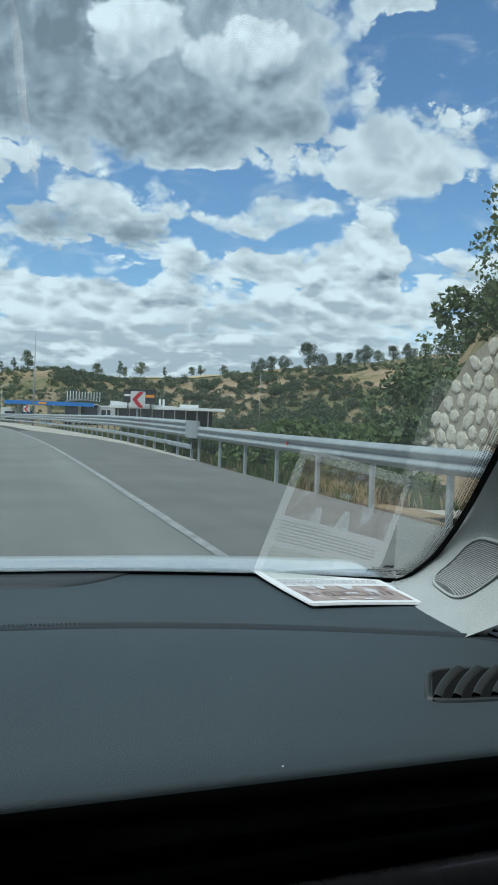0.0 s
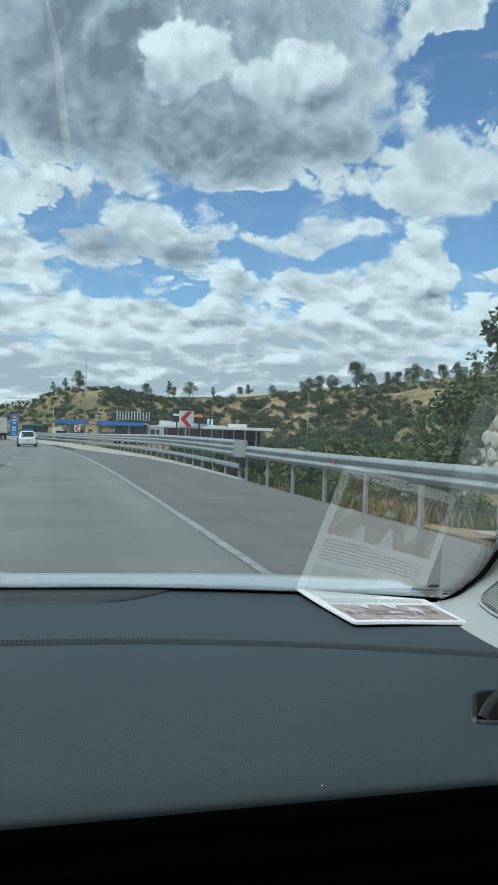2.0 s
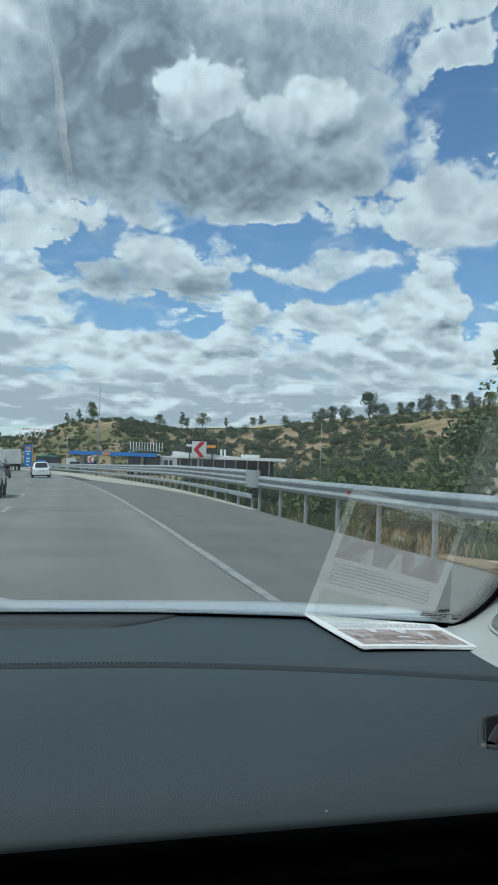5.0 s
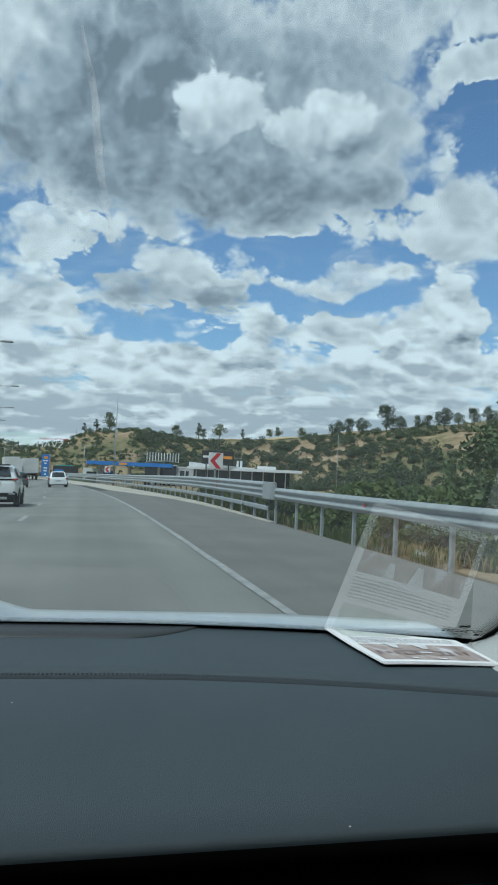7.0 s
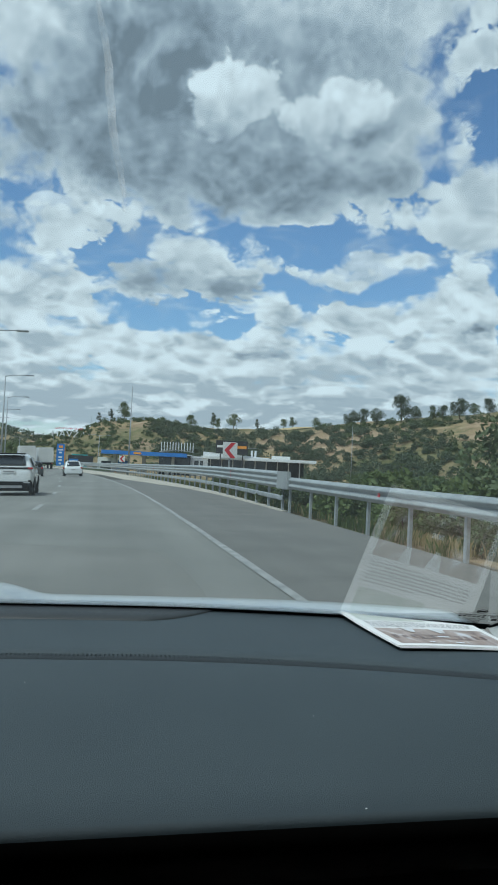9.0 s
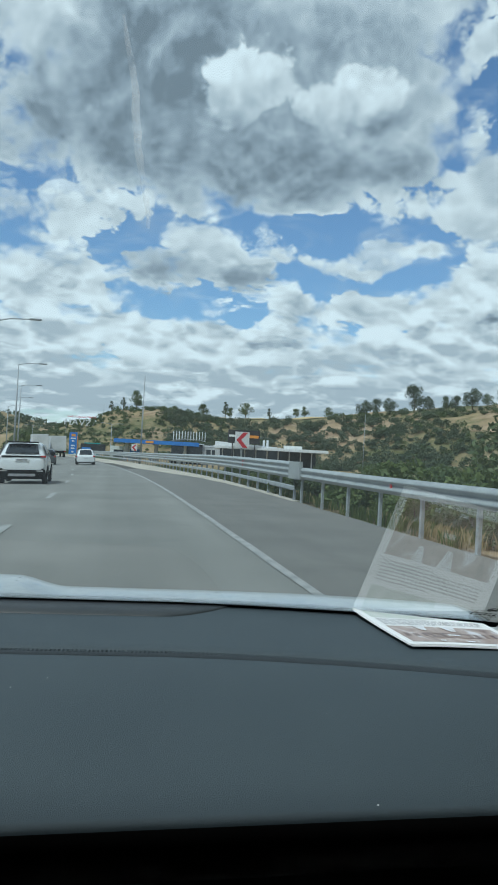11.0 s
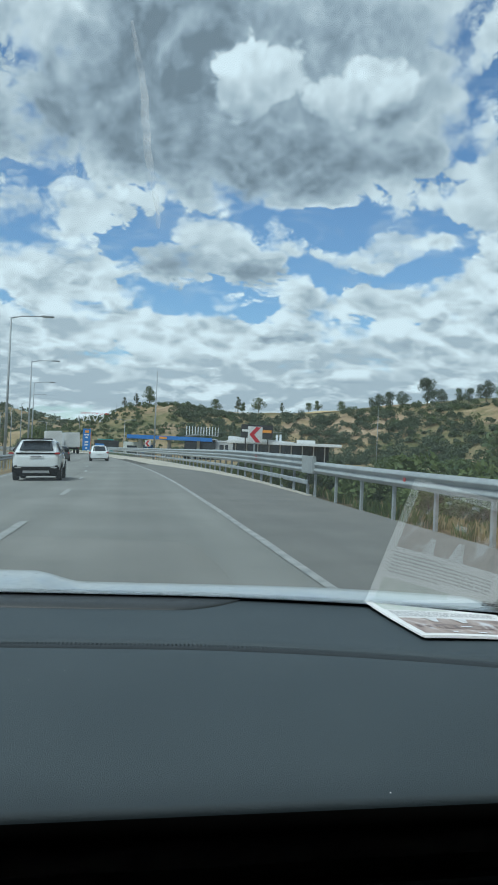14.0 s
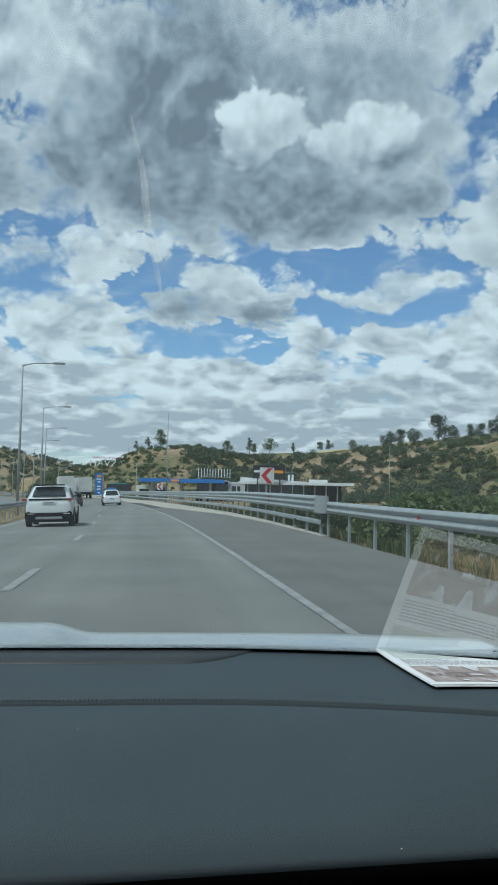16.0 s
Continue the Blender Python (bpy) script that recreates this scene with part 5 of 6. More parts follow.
for i in range(50):
    s = 0.004 + 1.07 * i / 49
    e = edge_x(s)
    w = 0.009
    rows.append([on_glass(e - w * k / 2, s)[0] for k in range(3)])
part("border_band", loft(rows), M["black"], glass, "black ceramic band along the pillar")
dv, df = [], []


def dots(points, r):
    for x, s in points:
        p, a, b = on_glass(x, s)
        k = len(dv)
        for q in range(6):
            w = math.pi * q / 3
            dv.append(p + a * (math.cos(w) * r) + b * (math.sin(w) * r))
        df.append(tuple(range(k, k + 6)))


for row in range(7):
    s, r, step = 0.0170 + 0.0026 * row, 0.0015 - 0.00012 * row, 0.0034
    dots([(-0.33 + step * (i + 0.5 * (row % 2)), s) for i in range(int(0.89 / step))], r * S)
for row in range(7):
    r = 0.00155 - 0.00016 * row
    dots([(edge_x(0.03 + 0.0036 * i) - 0.0105 - 0.0030 * row, 0.03 + 0.0036 * (i + 0.5 * (row % 2))) for i in range(200)], r * S)
tagged(part("border_dots", raw("border_dots", dv, df, M["black"]), None, glass, "fading black dots of the glass border"), kind="stuff")

# maker's stamp on the glass, as bars and rings
bv = bmesh.new()


def bar_on_glass(bm, x, s, w, h):
    p, a, b = on_glass(x, s, 0.002)
    q = [p - a * w - b * h, p + a * w - b * h, p + a * w + b * h, p - a * w + b * h]
    bm.faces.new([bm.verts.new(v) for v in q])


def ring_on_glass(bm, x, s, w, h, t):
    p, a, b = on_glass(x, s, 0.002)
    vs = []
    for k in range(20):
        c, d = math.cos(math.pi * k / 10), math.sin(math.pi * k / 10)
        vs.append((bm.verts.new(p + a * c * w + b * d * h), bm.verts.new(p + a * c * (w - t) + b * d * (h - t))))
    for k in range(20):
        a0, a1 = vs[k], vs[(k + 1) % 20]
        bm.faces.new((a0[0], a1[0], a1[1], a0[1]))


ring_on_glass(bv, 0.547, 0.062, 0.0085, 0.008, 0.002)
bar_on_glass(bv, 0.547, 0.062, 0.0055, 0.003)
for k in range(9):
    bar_on_glass(bv, 0.524 + 0.0062 * k, 0.0485, 0.0024, 0.0014)
for k in range(6):
    bar_on_glass(bv, 0.524 + 0.0062 * k, 0.0425, 0.0022, 0.0022)
ring_on_glass(bv, 0.570, 0.045, 0.007, 0.0045, 0.0012)
ring_on_glass(bv, 0.556, 0.036, 0.0055, 0.0035, 0.001)
for k in range(5):
    bar_on_glass(bv, 0.526 + 0.005 * k, 0.034, 0.0017, 0.0010)
bar_on_glass(bv, 0.5725, 0.034, 0.004, 0.0032)
part("stamp", bv, M["black"], glass, "small dark maker's stamp on the glass")


# streak of dirt, and specks
def haze_mat(name, colour, amount):
    mat = bpy.data.materials.new(name)
    mat.use_nodes = True
    nt = mat.node_tree
    b = nt.nodes["Principled BSDF"]
    b.inputs["Base Color"].default_value = (*colour, 1)
    b.inputs["Roughness"].default_value = 0.9
    tc, n = nt.nodes.new("ShaderNodeTexCoord"), nt.nodes.new("ShaderNodeTexNoise")
    n.inputs["Scale"].default_value, n.inputs["Detail"].default_value = 60, 4
    nt.links.new(tc.outputs["Object"], n.inputs["Vector"])
    r = nt.nodes.new("ShaderNodeMapRange")
    r.inputs["From Min"].default_value, r.inputs["From Max"].default_value, r.inputs["To Max"].default_value = 0.3, 0.7, amount
    nt.links.new(n.outputs["Fac"], r.inputs["Value"])
    # a dusty film: daylight from outside glows faintly through it
    clear, dust_veil, both = nt.nodes.new("ShaderNodeBsdfTransparent"), nt.nodes.new("ShaderNodeBsdfTranslucent"), nt.nodes.new("ShaderNodeMixShader")
    dust_veil.inputs[0].default_value = (*colour, 1)
    nt.links.new(r.outputs[0], both.inputs[0])
    nt.links.new(clear.outputs[0], both.inputs[1]), nt.links.new(dust_veil.outputs[0], both.inputs[2])
    nt.links.new(both.outputs[0], nt.nodes["Material Output"].inputs[0])
    return mat


smear_mat = haze_mat("dirt_smear", (0.60, 0.60, 0.58), 0.42)
rows = []
for i in range(41):
    k = i / 40
    s0 = 0.77 + 0.165 * k
    x = 0.010 - 0.023 * k + 0.0012 * math.sin(11 * k) + 0.0012 * noise.noise(Vector((k * 9, 3, 0)))
    w = 0.0027 * (0.12 + 0.88 * math.sin(math.pi * min(1, 0.06 + k * 0.92)) ** 0.6) * (1 + 0.35 * noise.noise(Vector((k * 14, 0, 0))))
    rows.append([on_glass(x - w, s0)[0], on_glass(x, s0, 0.002)[0], on_glass(x + w, s0)[0]])
part("dirt_streak", loft(rows), smear_mat, glass, "greyish streak of dirt on the glass")
sv, sf = [], []
r2 = random.Random(8)
for _ in range(26):
    x, s, q = r2.uniform(-0.3, 0.45), r2.uniform(0.06, 0.9), r2.choice((0.0006, 0.0008, 0.0013))
    p, a, b = on_glass(x, s)
    k = len(sv)
    for w in range(6):
        sv.append(p + a * q * math.cos(w * math.pi / 3) * S + b * q * math.sin(w * math.pi / 3) * S)
    sf.append(tuple(range(k, k + 6)))
tagged(part("specks", raw("specks", sv, sf, smear_mat), None, glass, "dried specks on the glass"), kind="stuff")

# dashboard: upper shelf, then the soft pad that rolls over its lip
XS = [-1.0 + 1.62 * i / 108 for i in range(109)]


def end_drop(x):
    return -0.02 * max(0.0, (x - 0.50) / 0.1) ** 2


rows = []
for x in XS:
    c, s = cowl_y(x) + 0.012, seam_y(x)
    dz = end_drop(x)
    rows.append([C(x, c, -0.2235 + dz)] + [C(x, s + 0.008 + (c - 0.004 - s - 0.008) * (1 - k / 8), -0.2195 - 0.0015 * (k / 8) ** 2 + dz) for k in range(9)] + [C(x, s + 0.007, -0.2225 + dz), C(x, s + 0.006, -0.2285 + dz)])
dash = part("dashboard", loft(rows), M["dash"], own, "dark grey soft-touch upper dashboard", True)
rows, under = [], []
for x in XS:
    s, l = seam_y(x), lip_y(x)
    dz = end_drop(x)
    row = [C(x, s - 0.0065, -0.2320 + dz), C(x, s - 0.0105, -0.2270 + dz), C(x, s - 0.0125, -0.2235 + dz), C(x, s - 0.017, -0.2222 + dz)]
    for k in range(1, 15):
        q = k / 14
        row.append(C(x, s - 0.017 - (s - 0.017 - l - 0.003) * q, -0.2222 - 0.010 * q - 0.0363 * q ** 1.8 + dz))
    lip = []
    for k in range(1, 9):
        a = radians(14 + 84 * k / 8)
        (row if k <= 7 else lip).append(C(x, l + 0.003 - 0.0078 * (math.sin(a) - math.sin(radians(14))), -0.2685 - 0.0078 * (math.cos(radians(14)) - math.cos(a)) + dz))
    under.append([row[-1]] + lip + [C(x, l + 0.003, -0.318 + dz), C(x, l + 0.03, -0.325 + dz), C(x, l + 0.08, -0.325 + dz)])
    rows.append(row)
# pad's front face below the lip, coloured black to stand for its shade
part("lip_shade_face", loft(under), M["black"], dash, "front face and underside of the dashboard lip, coloured black for shade", True)
pad = part("pad", loft(rows), M["dash"], dash, "dark grey soft dashboard pad with a rolled lip", True)


def pad_point(x, q):
    """A point on the pad: q runs from the seam (0) to the lip (1)."""
    s, l = seam_y(x), lip_y(x)
    return Vector(C(x, s - 0.017 - (s - 0.017 - l - 0.003) * q, -0.2222 - 0.010 * q - 0.0363 * q ** 1.8 + end_drop(x)))


# seam with its bead and stitches
rows = []
for x in XS:
    s = seam_y(x)
    rows.append([C(x, s - 0.001 + 0.0085 * math.cos(a), -0.2258 + 0.0056 * math.sin(a) + end_drop(x)) for a in [math.pi * k / 6 for k in range(7)]])
part("seam", loft(rows), M["seam"], dash, "dark raised seam across the dashboard", True)
bm = bmesh.new()
sv, sf = [], []
x = -0.45
while x < 0.50:
    for off in (0.0028, -0.0028):
        s = seam_y(x)
        sl = (seam_y(x + 0.004) - s)
        k = len(sv)
        z = -0.2207 + end_drop(x)
        for du, dw, dzz in ((0, -0.0009, 0), (0, 0.0009, 0), (1, 0.0009, 0), (1, -0.0009, 0), (0.5, -0.0007, 0.0012), (0.5, 0.0007, 0.0012)):
            sv.append(C(x + 0.0036 * du, s + off + sl * du + dw + 0.0012 * (du - 0.5), z + dzz))
        sf += [(k, k + 1, k + 5, k + 4), (k + 4, k + 5, k + 2, k + 3), (k, k + 4, k + 3), (k + 1, k + 2, k + 5)]
    x += 0.0048
tagged(part("stitching", raw("stitching", sv, sf, M["thread"]), None, dash, "two rows of grey stitches along the seam"), kind="stuff")

# smooth inset panel near the glass
rows = []
for i in range(49):
    x = -0.265 + 0.455 * i / 48
    k = min(1.0, max(0.0, (x - 0.07) / 0.115))
    kl = min(1.0, max(0.0, (-0.235 - x) / 0.03))
    near = 1.178 + 0.10 * k ** 1.7 + 0.012 * max(0.0, x + 0.1) + 0.06 * kl ** 2
    far = cowl_y(x) - 0.004
    near = min(near, far - 0.001)
    rows.append([C(x, near, -0.2205), C(x, near + 0.0012, -0.2175), C(x, (near + far) / 2, -0.2170), C(x, far, -0.2175), C(x, far + 0.001, -0.2205)])
part("inset_panel", loft(rows), M["dash_low"], dash, "smooth darker inset panel by the glass", True)

# air vent at the end of the pad


def vent_point(a, b, lift=0.0):
    """a along the dashboard, b towards the lip, both 0 to 1."""
    x = 0.392 + 0.26 * a + 0.030 * (1 - b)
    q = 0.450 + 0.270 * b - 0.02 * a
    p = pad_point(x, q)
    return p + Vector((0, 0, lift))


def rounded_loop(n, inset, lift):
    pts = []
    for k in range(n):
        w = 2 * math.pi * k / n
        cx, cy = math.cos(w), math.sin(w)
        e = 0.32
        ux = math.copysign(abs(cx) ** e, cx)
        uy = math.copysign(abs(cy) ** e, cy)
        pts.append(vent_point(0.5 + (0.5 - inset) * ux, 0.5 + (0.5 - 1.9 * inset) * uy, lift))
    return pts


ring = [rounded_loop(56, i, z) for i, z in ((-0.020, 0.0), (-0.017, 0.0022), (-0.006, 0.0036), (0.006, 0.0030), (0.011, 0.0))]
air = part("air_vent", loft(ring, True), M["dash_low"], own, "air vent with curved black slats in the dashboard", True)
# no hole is cut: a black sheet gives the dark of the recess
part("vent_mouth", loft([[vent_point(0.015 + 0.97 * i / 24, 0.03 + 0.94 * j / 8, 0.0022) for j in range(9)] for i in range(25)]), M["black"], air, "flat black sheet for the shaded recess of the vent")
for i in range(11):
    a0 = 0.012 + 0.080 * i
    rows = []
    for k in range(11):
        b = 0.05 + 0.90 * k / 10
        a = a0 + 0.10 * (1 - b) ** 1.4
        rows.append([vent_point(a, b, 0.002), vent_point(a + 0.006, b, 0.0075), vent_point(a + 0.012, b, 0.0078), vent_point(a + 0.036, b, 0.0050), vent_point(a + 0.042, b, 0.002)])
    part("slat", loft(rows), M["dash_low"], air, smooth=True)

# lower fascia under the lip
rows = []
for x in XS:
    l = lip_y(x)
    rows.append([C(x, l + 0.075, -0.322), C(x, l + 0.072, -0.345), C(x, l + 0.060, -0.362), C(x, l + 0.058, -0.368)])
low = part("lower_fascia", loft(rows), M["dash_low"], own, "dark lower fascia", True)
rows = []
for x in XS:
    l = lip_y(x) + 0.0575
    rows.append([C(x, l, -0.3600), C(x, l - 0.0016, -0.3612), C(x, l, -0.3624)])
part("trim_line", loft(rows), M["chrome"], low, "thin bright trim line")
rows = []
for x in XS:
    l = lip_y(x)
    rows.append([C(x, l + 0.07, -0.372), C(x, l + 0.03, -0.374), C(x, l + 0.012, -0.380), C(x, l + 0.004, -0.395), C(x, l + 0.012, -0.56)])
part("glovebox", loft(rows), M["gloss_black"], own, "dark glovebox lid", True)

# pillar with its speaker grille
FOOT = [(0.503, 0.862, -0.226), (0.545, 0.845, -0.205), (0.590, 0.825, -0.165), (0.625, 0.79, -0.11), (0.65, 0.74, -0.05), (0.655, 0.66, 0.01), (0.63, 0.54, 0.09), (0.575, 0.40, 0.18), (0.51, 0.28, 0.26), (0.46, 0.20, 0.31)]


def foot_at(k):
    f = k * (len(FOOT) - 1)
    i = min(len(FOOT) - 2, int(f))
    return Vector(FOOT[i]).lerp(Vector(FOOT[i + 1]), f - i)


def edge_at(k):
    s = 1.08 * k ** 1.35
    p = screen(edge_x(s), s)
    return Vector((p[0] / S, p[1] / S, (p[2] - EYE) / S))


def pillar_point(u, v, lift=0.0):
    """u up the pillar, v from the glass to the door."""
    a, b = edge_at(u), foot_at(u)
    p = a.lerp(b, v)
    bow = math.sin(math.pi * v) * 0.016
    return Vector(C(p.x - bow - lift, p.y - bow * 0.3 - lift * 0.6, p.z + bow * 0.2))


pillar = part("pillar", loft([[pillar_point(i / 40, j / 16) for j in range(17)] for i in range(41)]), M["trim"], own, "pale grey plastic windscreen pillar", True)
GU, GV = (0.11, 0.285), (0.24, 0.66)


def grille_point(a, b, lift):
    """Rounded four-sided patch on the pillar."""
    return pillar_point(GU[0] + (GU[1] - GU[0]) * b, GV[0] + (GV[1] - GV[0]) * a, lift)


def loop(n, scale, lift):
    pts = []
    for k in range(n):
        w = 2 * math.pi * k / n
        cx, cy = math.cos(w), math.sin(w)
        pts.append(grille_point(0.5 + 0.5 * scale * math.copysign(abs(cx) ** 0.5, cx), 0.5 + 0.5 * scale * math.copysign(abs(cy) ** 0.5, cy), lift))
    return pts


rim = part("speaker_grille", loft([loop(48, s, z) for s, z in ((1.10, 0.0), (1.07, 0.004), (1.02, 0.0045), (0.99, 0.002))], True), M["trim"], pillar, "ribbed grey speaker grille in the pillar", True)
part("grille_back", loft([loop(48, s, 0.0014) for s in (0.995, 0.7, 0.4, 0.02)], True), M["grille_back"], rim)
for i in range(32):
    b = 0.04 + 0.92 * i / 31
    half = 0.5 * min(1.0, (1 - abs(2 * b - 1) ** 4.0) ** 0.25)
    rows = []
    for k in range(15):
        a = 0.5 + (k / 7 - 1) * half * 0.97
        arch = 0.05 * math.sin(math.pi * k / 14) * (1 - b)
        rows.append([grille_point(a, b + arch - 0.009, 0.002), grille_point(a, b + arch, 0.0036), grille_point(a, b + arch + 0.009, 0.002)])
    part("rib", loft(rows), M["trim"], rim, smooth=True)
left = part("pillar", loft([[Vector((2 * MID * S - p.x, p.y, p.z)) for p in (pillar_point(i / 40, j / 16) for j in range(17))] for i in range(41)]), M["trim"], own, "pale grey plastic windscreen pillar", True)

part("dash_end", boxed(0.548 * S, 0.74 * S, 0.50 * S, 0.895 * S, EYE - 0.36 * S, EYE - 0.205 * S, 0.02), M["dash_low"], own, "dark end of the dashboard by the door")
lv, lf = [], []
r4 = random.Random(21)
for x, y in [(0.221, 0.663)] + [(r4.uniform(-0.2, 0.45), r4.uniform(0.68, 0.93)) for _ in range(3)]:
    q = (seam_y(x) - 0.017 - y) / (seam_y(x) - 0.017 - lip_y(x) - 0.012)
    c = pad_point(x, max(0.02, q))
    r = 0.0007 if lv else 0.0013
    k = len(lv)
    for dx, dy, dz in ((-1, 0, 0.3), (0, -0.6, 0.3), (1, 0.2, 0.3), (0, 0.7, 0.3), (0, 0, 1.1)):
        lv.append(c + Vector((dx * r, dy * r, dz * r)))
    lf += [(k, k + 1, k + 4), (k + 1, k + 2, k + 4), (k + 2, k + 3, k + 4), (k + 3, k, k + 4)]
tagged(part("lint", raw("lint", lv, lf, M["white_sign"]), None, dash, "tiny pale specks of lint"), kind="stuff")

# roof, doors and back, unseen, that close the cabin round the camera against stray light
rows = []
for i in range(13):
    k = i / 12
    y = 0.36 - 0.86 * k
    rows.append([C(MID + 0.62 * (j / 8 - 1) * (0.75 + 0.25 * min(1, k * 3)), y, 0.305 + 0.06 * math.sin(math.pi * min(1, k * 1.4) * 0.5) - 0.05 * abs(j / 8 - 1) ** 3) for j in range(17)])
bm = loft(rows)
ex = bmesh.ops.extrude_face_region(bm, geom=bm.faces[:])
bmesh.ops.translate(bm, vec=(0, 0, 0.05), verts=[g for g in ex["geom"] if isinstance(g, bmesh.types.BMVert)])
part("roof", bm, M["lining"], own, "grey fabric roof lining")
for s in (-1, 1):
    x0, x1 = (MID + s * 0.66) * S, (MID + s * 0.72) * S
    part("door", boxed(min(x0, x1), max(x0, x1), -0.45, 0.88, 0.25, EYE - 0.26, 0.03), M["dash_low"], own, "dark door panel")
    # added where the side windows would be, to keep daylight off the fascia
    part("side_wall", boxed(min(x0, x1), max(x0, x1), -0.45, 0.62, EYE - 0.26, EYE + 0.42, 0.03), M["dash_low"], own, "dark unseen panel added over the side window to block light")
# added wall close behind the camera, stops light from the rear
part("rear_panel", boxed((MID - 0.72) * S, (MID + 0.72) * S, -0.55, -0.45, 0.25, EYE + 0.42, 0.03), M["dash_low"], own, "dark unseen panel added behind the camera to block light")
part("floor_pan", boxed((MID - 0.7) * S, (MID + 0.7) * S, -0.5, 1.3, 0.20, 0.25, 0.02), M["black"], own, "dark cabin floor")
part("bulkhead", boxed((MID - 0.72) * S, (MID + 0.72) * S, 1.48, 1.52, 0.25, EYE - 0.36, 0.01), M["black"], own, "dark bulkhead")

MX = MID * S


def side_top(y):
    return EYE - 0.26 - 0.105 * ease(y, 1.15, 1.75) - 0.19 * max(0.0, (y - 2.15) / 0.55) ** 2


for s in (-1, 1):
    rows = []
    for i in range(56):
        y = -1.62 + 4.44 * i / 55
        w = 1.03 - 0.13 * ease(y, 2.2, 2.85) - 0.14 * ease(-y, 1.0, 1.65)
        top = side_top(y)
        rows.append([(MX + s * q, y, z) for q, z in ((w - 0.12, 0.27), (w - 0.03, 0.35), (w, 0.52), (w - 0.004, 0.62), (w - 0.025, top - 0.07), (w - 0.055, top - 0.015), (w - 0.10, top))])
    bm = loft(rows)
    ex = bmesh.ops.extrude_face_region(bm, geom=bm.faces[:])
    bmesh.ops.translate(bm, vec=(-s * 0.03, 0, 0), verts=[g for g in ex["geom"] if isinstance(g, bmesh.types.BMVert)])
    bmesh.ops.recalc_face_normals(bm, faces=bm.faces[:])
    part("body_side", bm, M["paint"], own, "white painted side of the car", True)
    for y in (-0.95, 2.05):
        wheel(own, MX + s * 0.945, y, 0.33, 0.22)
        arch = [[(MX + s * (1.05 - 0.05 * k), y + math.cos(a) * (0.40 - 0.04 * k), 0.33 + math.sin(a) * (0.40 - 0.04 * k)) for k in (0, 1)] for a in [math.pi * i / 14 for i in range(15)]]
        part("wheel_arch", loft(arch), M["black"], own, "dark wheel arch lip")
    for y0, y1 in ((-0.44, 0.10), (0.14, 0.72)):
        ring = [(MX + s * 0.915, y0, EYE - 0.27), (MX + s * 0.915, y1, EYE - 0.27), (MX + s * 0.80, min(y1, 0.50), EYE + 0.33), (MX + s * 0.80, y0, EYE + 0.33)]
        part("side_window", panel(*(ring if s > 0 else [ring[1], ring[0], ring[3], ring[2]]), 0.02), M["window"], own, "dark side window", True)
    part("door_handle", boxed(MX + s * 1.02 - 0.02, MX + s * 1.02 + 0.02, -0.30, -0.12, 0.80, 0.83, 0.008), M["paint"], own)
    part("headlight", boxed(MX + s * 0.70 - 0.17, MX + s * 0.70 + 0.17, 2.70, 2.86, 0.58, 0.70, 0.04), M["chrome"], own, "clear headlight")
    part("tail_lamp", boxed(MX + s * 0.74 - 0.13, MX + s * 0.74 + 0.13, -1.66, -1.55, 0.72, 0.90, 0.03), M["lamp_red"], own, "red tail lamp")
part("front_bumper", boxed(MX - 0.90, MX + 0.90, 2.68, 2.90, 0.25, 0.62, 0.08), M["paint"], own, "white front bumper")
part("radiator_grille", boxed(MX - 0.46, MX + 0.46, 2.84, 2.92, 0.36, 0.56, 0.03), M["black"], own, "black radiator grille")
part("rear_body", boxed(MX - 0.90, MX + 0.90, -1.62, -0.56, 0.30, EYE - 0.25, 0.10), M["paint"], own, "white rear body")
rows = []
for i in range(13):
    k = i / 12
    y = -0.50 - 1.02 * k
    top = EYE + 0.43 - 0.50 * ease(k, 0.25, 1.25) - 0.05 * k
    w = 0.80 - 0.06 * k
    rows.append([(MX - 0.93 + 0.06 * k, y, EYE - 0.27), (MX - w, y, top - 0.05), (MX - w + 0.12, y, top), (MX, y, top + 0.02), (MX + w - 0.12, y, top), (MX + w, y, top - 0.05), (MX + 0.93 - 0.06 * k, y, EYE - 0.27)])
bm = loft(rows)
bm.verts.ensure_lookup_table()
bm.faces.new(bm.verts[-7:])
part("rear_cabin", bm, M["window"], own, "dark glazed rear of the cabin", True)
rows = [[(MX + 0.80 * (j / 8 - 1), 0.42 - 1.0 * i / 6, EYE + 0.440 + 0.03 * math.sin(math.pi * i / 6) - 0.06 * abs(j / 8 - 1) ** 3) for j in range(17)] for i in range(7)]
part("roof_skin", loft(rows), M["paint"], own, "white outer roof", True)
part("underbody", boxed(MX - 0.80, MX + 0.80, -1.3, 2.6, 0.2, 0.42, 0.04), M["black"], own, "dark underbody of the car")
# bonnet
rows = []
for i in range(49):
    y = 1.42 + 1.10 * i / 48
    row = []
    for j in range(81):
        x = -1.00 + 1.86 * j / 80
        xx = x - MID
        z = -0.310 - 0.17 * max(0.0, (y - 1.95) / 0.5) ** 2 - 0.012 * max(0.0, (1.95 - y) / 0.2) ** 2 - 0.045 * max(0.0, abs(xx) - 0.35) ** 2
        z += 0.024 * ease(-x, 0.10, 0.22) * ease(x, -0.9, -0.7)
        row.append(C(x, y, z))
    rows.append(row)
bm = loft(rows)
ex = bmesh.ops.extrude_face_region(bm, geom=bm.faces[:])
bmesh.ops.translate(bm, vec=(0, 0, -0.03), verts=[g for g in ex["geom"] if isinstance(g, bmesh.types.BMVert)])
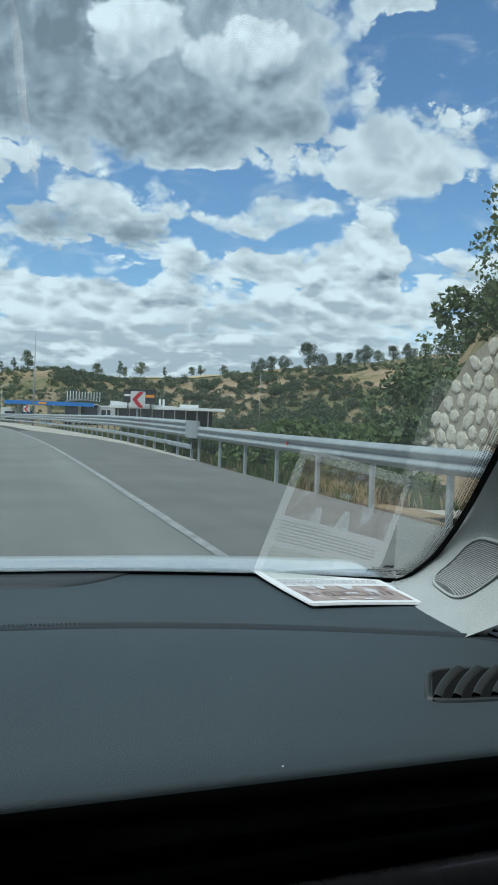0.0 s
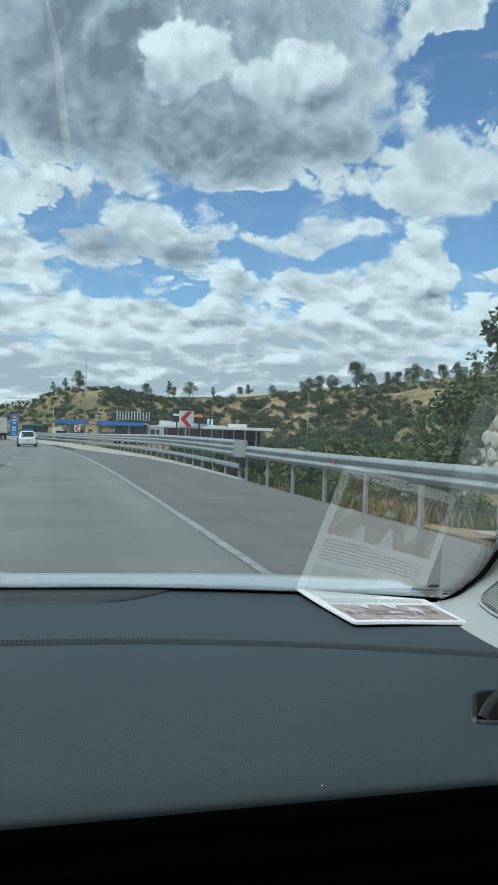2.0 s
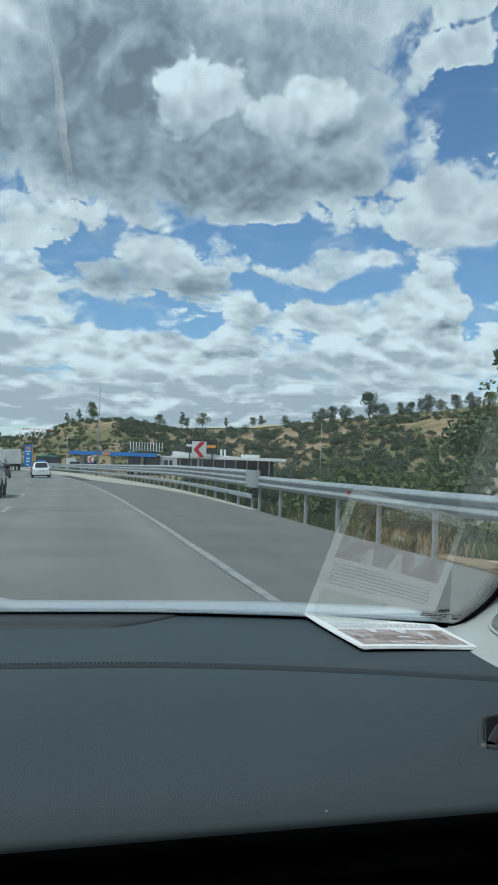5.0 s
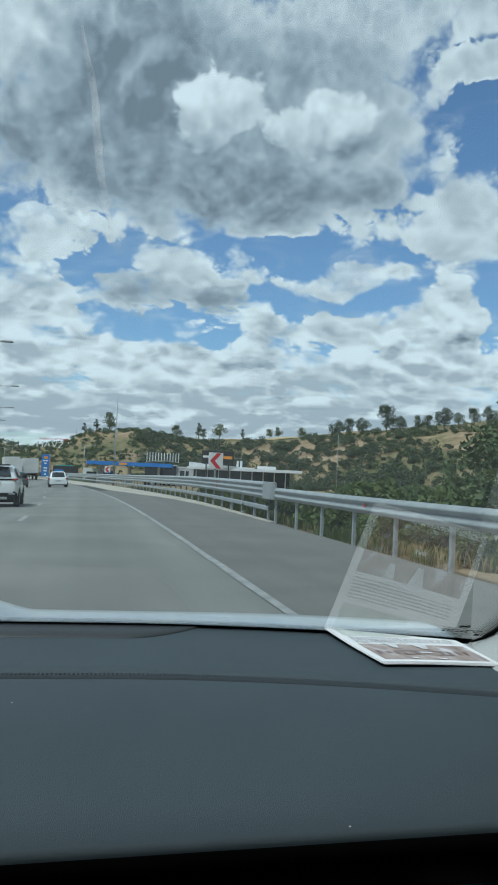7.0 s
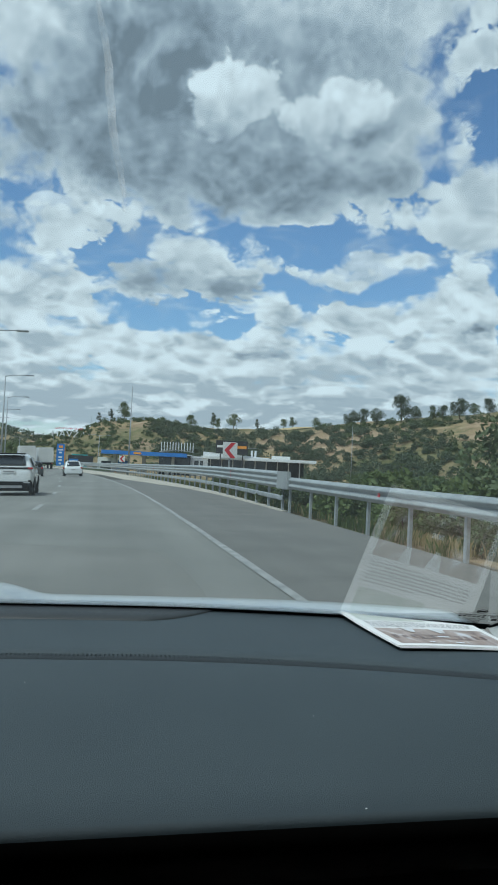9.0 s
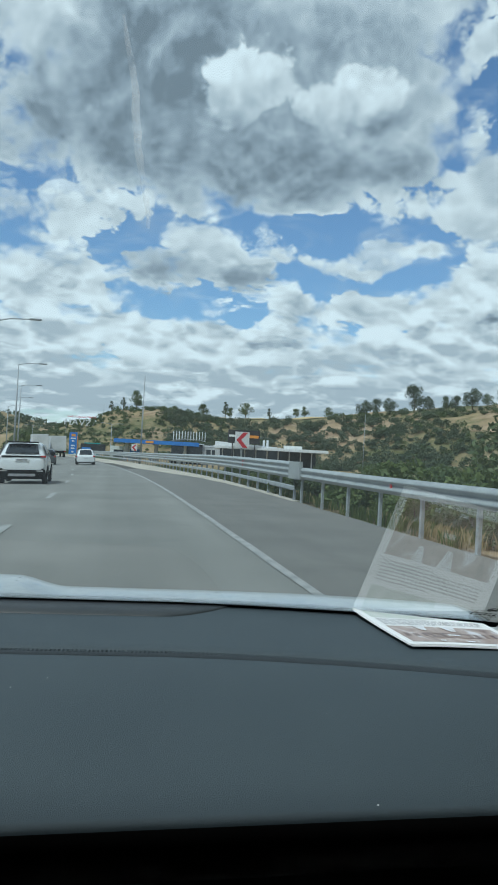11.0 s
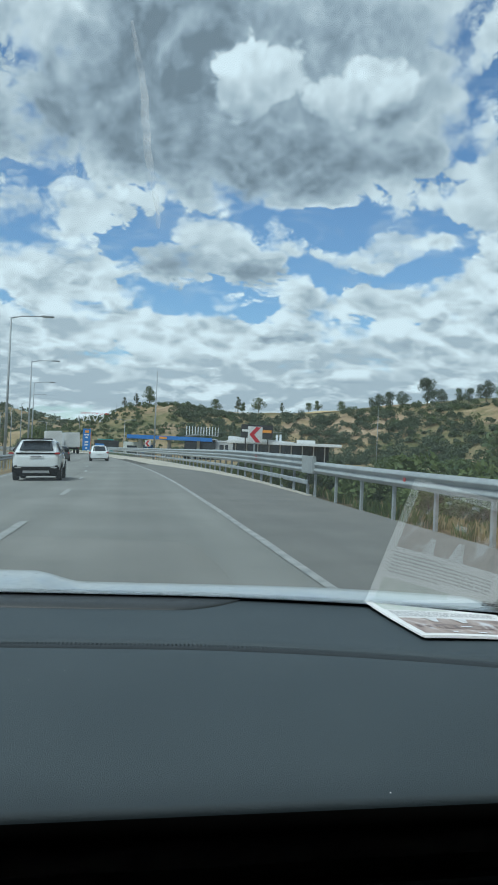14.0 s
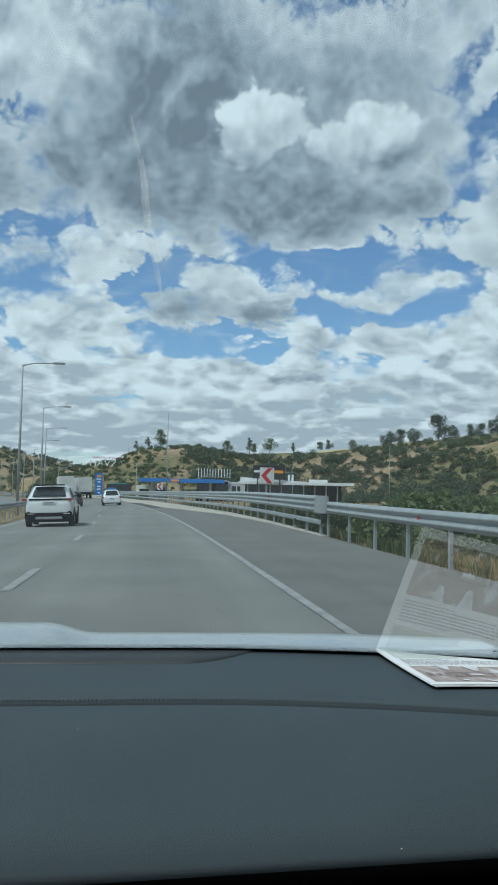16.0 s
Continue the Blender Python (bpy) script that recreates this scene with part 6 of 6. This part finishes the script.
bmesh.ops.recalc_face_normals(bm, faces=bm.faces[:])
# the cloud shade on the white bonnet is put into its colour
part("bonnet", bm, M["bonnet"], own, "white painted bonnet just past the glass, toned grey for cloud shade", True)
part("cowl", boxed((MID - 0.85) * S, (MID + 0.85) * S, 1.40, 1.60, EYE - 0.44, EYE - 0.40, 0.01), M["black"], own, "black cowl panel under the wiper")

# ---- brochure on the dashboard ----
PL, PN, PR, PF = Vector((0.362, 1.236, 0)), Vector((0.374, 1.012, 0)), Vector((0.534, 1.013, 0)), Vector((0.545, 1.172, 0))


def page(a, b, z=0.0):
    p = PL.lerp(PF, a).lerp(PN.lerp(PR, a), b)
    lift = -0.2178 + z + 0.0045 * (1 - a) ** 6 * (1 - b) ** 3 + 0.0015 * math.sin(3 * a + 1)
    return C(p.x, p.y, lift)


def sheet(z0, z1, da=0.0, db=0.0):
    n = 14
    rows = [[page(i / n + da, j / n + db, z1) for j in range(n + 1)] for i in range(n + 1)]
    bm = loft(rows)
    ex = bmesh.ops.extrude_face_region(bm, geom=bm.faces[:])
    bmesh.ops.translate(bm, vec=(0, 0, (z0 - z1) * S), verts=[g for g in ex["geom"] if isinstance(g, bmesh.types.BMVert)])
    bmesh.ops.recalc_face_normals(bm, faces=bm.faces[:])
    return bm


def photo_mat(name, tones, scale):
    """Printed picture: blurred upright bands in a few tones."""
    mat = bpy.data.materials.new(name)
    mat.use_nodes = True
    nt = mat.node_tree
    b = nt.nodes["Principled BSDF"]
    b.inputs["Roughness"].default_value = 0.3
    tc, mp, n = nt.nodes.new("ShaderNodeTexCoord"), nt.nodes.new("ShaderNodeMapping"), nt.nodes.new("ShaderNodeTexNoise")
    mp.inputs["Scale"].default_value = (scale, scale * 0.35, 1)
    nt.links.new(tc.outputs["Object"], mp.inputs["Vector"]), nt.links.new(mp.outputs[0], n.inputs["Vector"])
    n.inputs["Scale"].default_value, n.inputs["Detail"].default_value, n.inputs["Distortion"].default_value = 1.0, 4, 0.6
    ramp = nt.nodes.new("ShaderNodeValToRGB")
    ramp.color_ramp.elements[0].position, ramp.color_ramp.elements[1].position = 0.30, 0.70
    ramp.color_ramp.elements[0].color, ramp.color_ramp.elements[1].color = (*tones[0], 1), (*tones[-1], 1)
    for k, tone in enumerate(tones[1:-1], 1):
        ramp.color_ramp.elements.new(0.30 + 0.40 * k / (len(tones) - 1)).color = (*tone, 1)
    nt.links.new(n.outputs["Fac"], ramp.inputs[0]), nt.links.new(ramp.outputs[0], b.inputs["Base Color"])
    return mat


bro = thing("brochure", "glossy folded brochure with photographs and small print on the dashboard", "brochure", pose(0, 0, 0))
for i, (da, db) in enumerate(((0.012, 0.015), (-0.006, 0.008), (0.0, 0.0))):
    part("page", sheet(0.0011 * i, 0.0011 * i + 0.0008, da, db), M["paper"], bro)
top = 0.0033


def print_at(a, e, z=top):
    """A spot on the top page: a along its near edge, e away from that edge, in cabin units."""
    return page(a, 1 - e / (0.224 - 0.065 * a), z)


def print_patch(a0, a1, e0, e1, z=top):
    rows = []
    for i in range(17):
        a = a0 + (a1 - a0) * i / 16
        cap = (0.224 - 0.065 * a) - 0.006
        rows.append([print_at(a, min(cap, e0 + (e1 - e0) * j / 8), z) for j in range(9)])
    return loft(rows)


part("photograph", print_patch(0.06, 0.95, 0.012, 0.110), photo_mat("brown_photo", [(0.10, 0.06, 0.05), (0.27, 0.19, 0.15), (0.34, 0.26, 0.22), (0.60, 0.60, 0.62)], 42), bro, "brownish photograph of a room")

def print_shapes(boxes, z=top + 0.0004):
    """Printed shapes of one tone: each runs from e0 to e1 and narrows to the near edge."""
    bm = bmesh.new()
    for a0, a1, e0, e1, narrow in boxes:
        bm.faces.new([bm.verts.new(q) for q in (print_at(a0 + narrow, e0, z), print_at(a1 - narrow, e0, z), print_at(a1, e1, z), print_at(a0, e1, z))])
    return bm


r4 = random.Random(12)
seats = [(a0, a0 + r4.uniform(0.03, 0.05), 0.046, 0.046 + r4.uniform(0.012, 0.024), 0.004) for a0 in (0.10, 0.17, 0.25, 0.31, 0.40, 0.62, 0.69, 0.77, 0.84)]
dark_print = photo_mat("dark_print", [(0.06, 0.035, 0.03), (0.12, 0.07, 0.055), (0.2, 0.13, 0.1)], 60)
for box in seats + [(0.30, 0.72, 0.040, 0.044, 0.0), (0.34, 0.68, 0.064, 0.067, 0.0)]:
    part("printed_chair", print_shapes([box]), dark_print, bro, "dark brown printed furniture")
pale_print = photo_mat("pale_print", [(0.5, 0.48, 0.46), (0.66, 0.68, 0.7), (0.78, 0.78, 0.78)], 50)
for box in ((0.27, 0.38, 0.082, 0.110, 0.035), (0.50, 0.63, 0.078, 0.110, 0.042), (0.46, 0.56, 0.050, 0.058, 0.0), (0.30, 0.36, 0.016, 0.022, 0.01), (0.52, 0.60, 0.014, 0.020, 0.01)):
    part("printed_lamp", print_shapes([box], top + 0.0008), pale_print, bro, "pale printed lamp")
part("photograph", print_patch(0.06, 0.62, 0.166, 0.212), photo_mat("green_photo", [(0.30, 0.36, 0.30), (0.45, 0.50, 0.44), (0.60, 0.62, 0.58)], 30), bro, "pale green photograph")
for i in range(7):
    e0 = 0.118 + 0.0058 * i
    r3 = random.Random(40 + i)
    bm = bmesh.new()
    a, end = 0.07, (0.92 if i not in (0, 6) else 0.5)
    while a < end:
        w = min(r3.uniform(0.02, 0.06), end - a)
        if e0 + 0.004 < 0.224 - 0.065 * (a + w):
            bm.faces.new([bm.verts.new(q) for q in (print_at(a, e0, top + 0.0006), print_at(a + w, e0, top + 0.0006), print_at(a + w, e0 + 0.0023, top + 0.0006), print_at(a, e0 + 0.0023, top + 0.0006))])
        a += w + 0.012
    part("text_line", bm, M["ink"], bro)
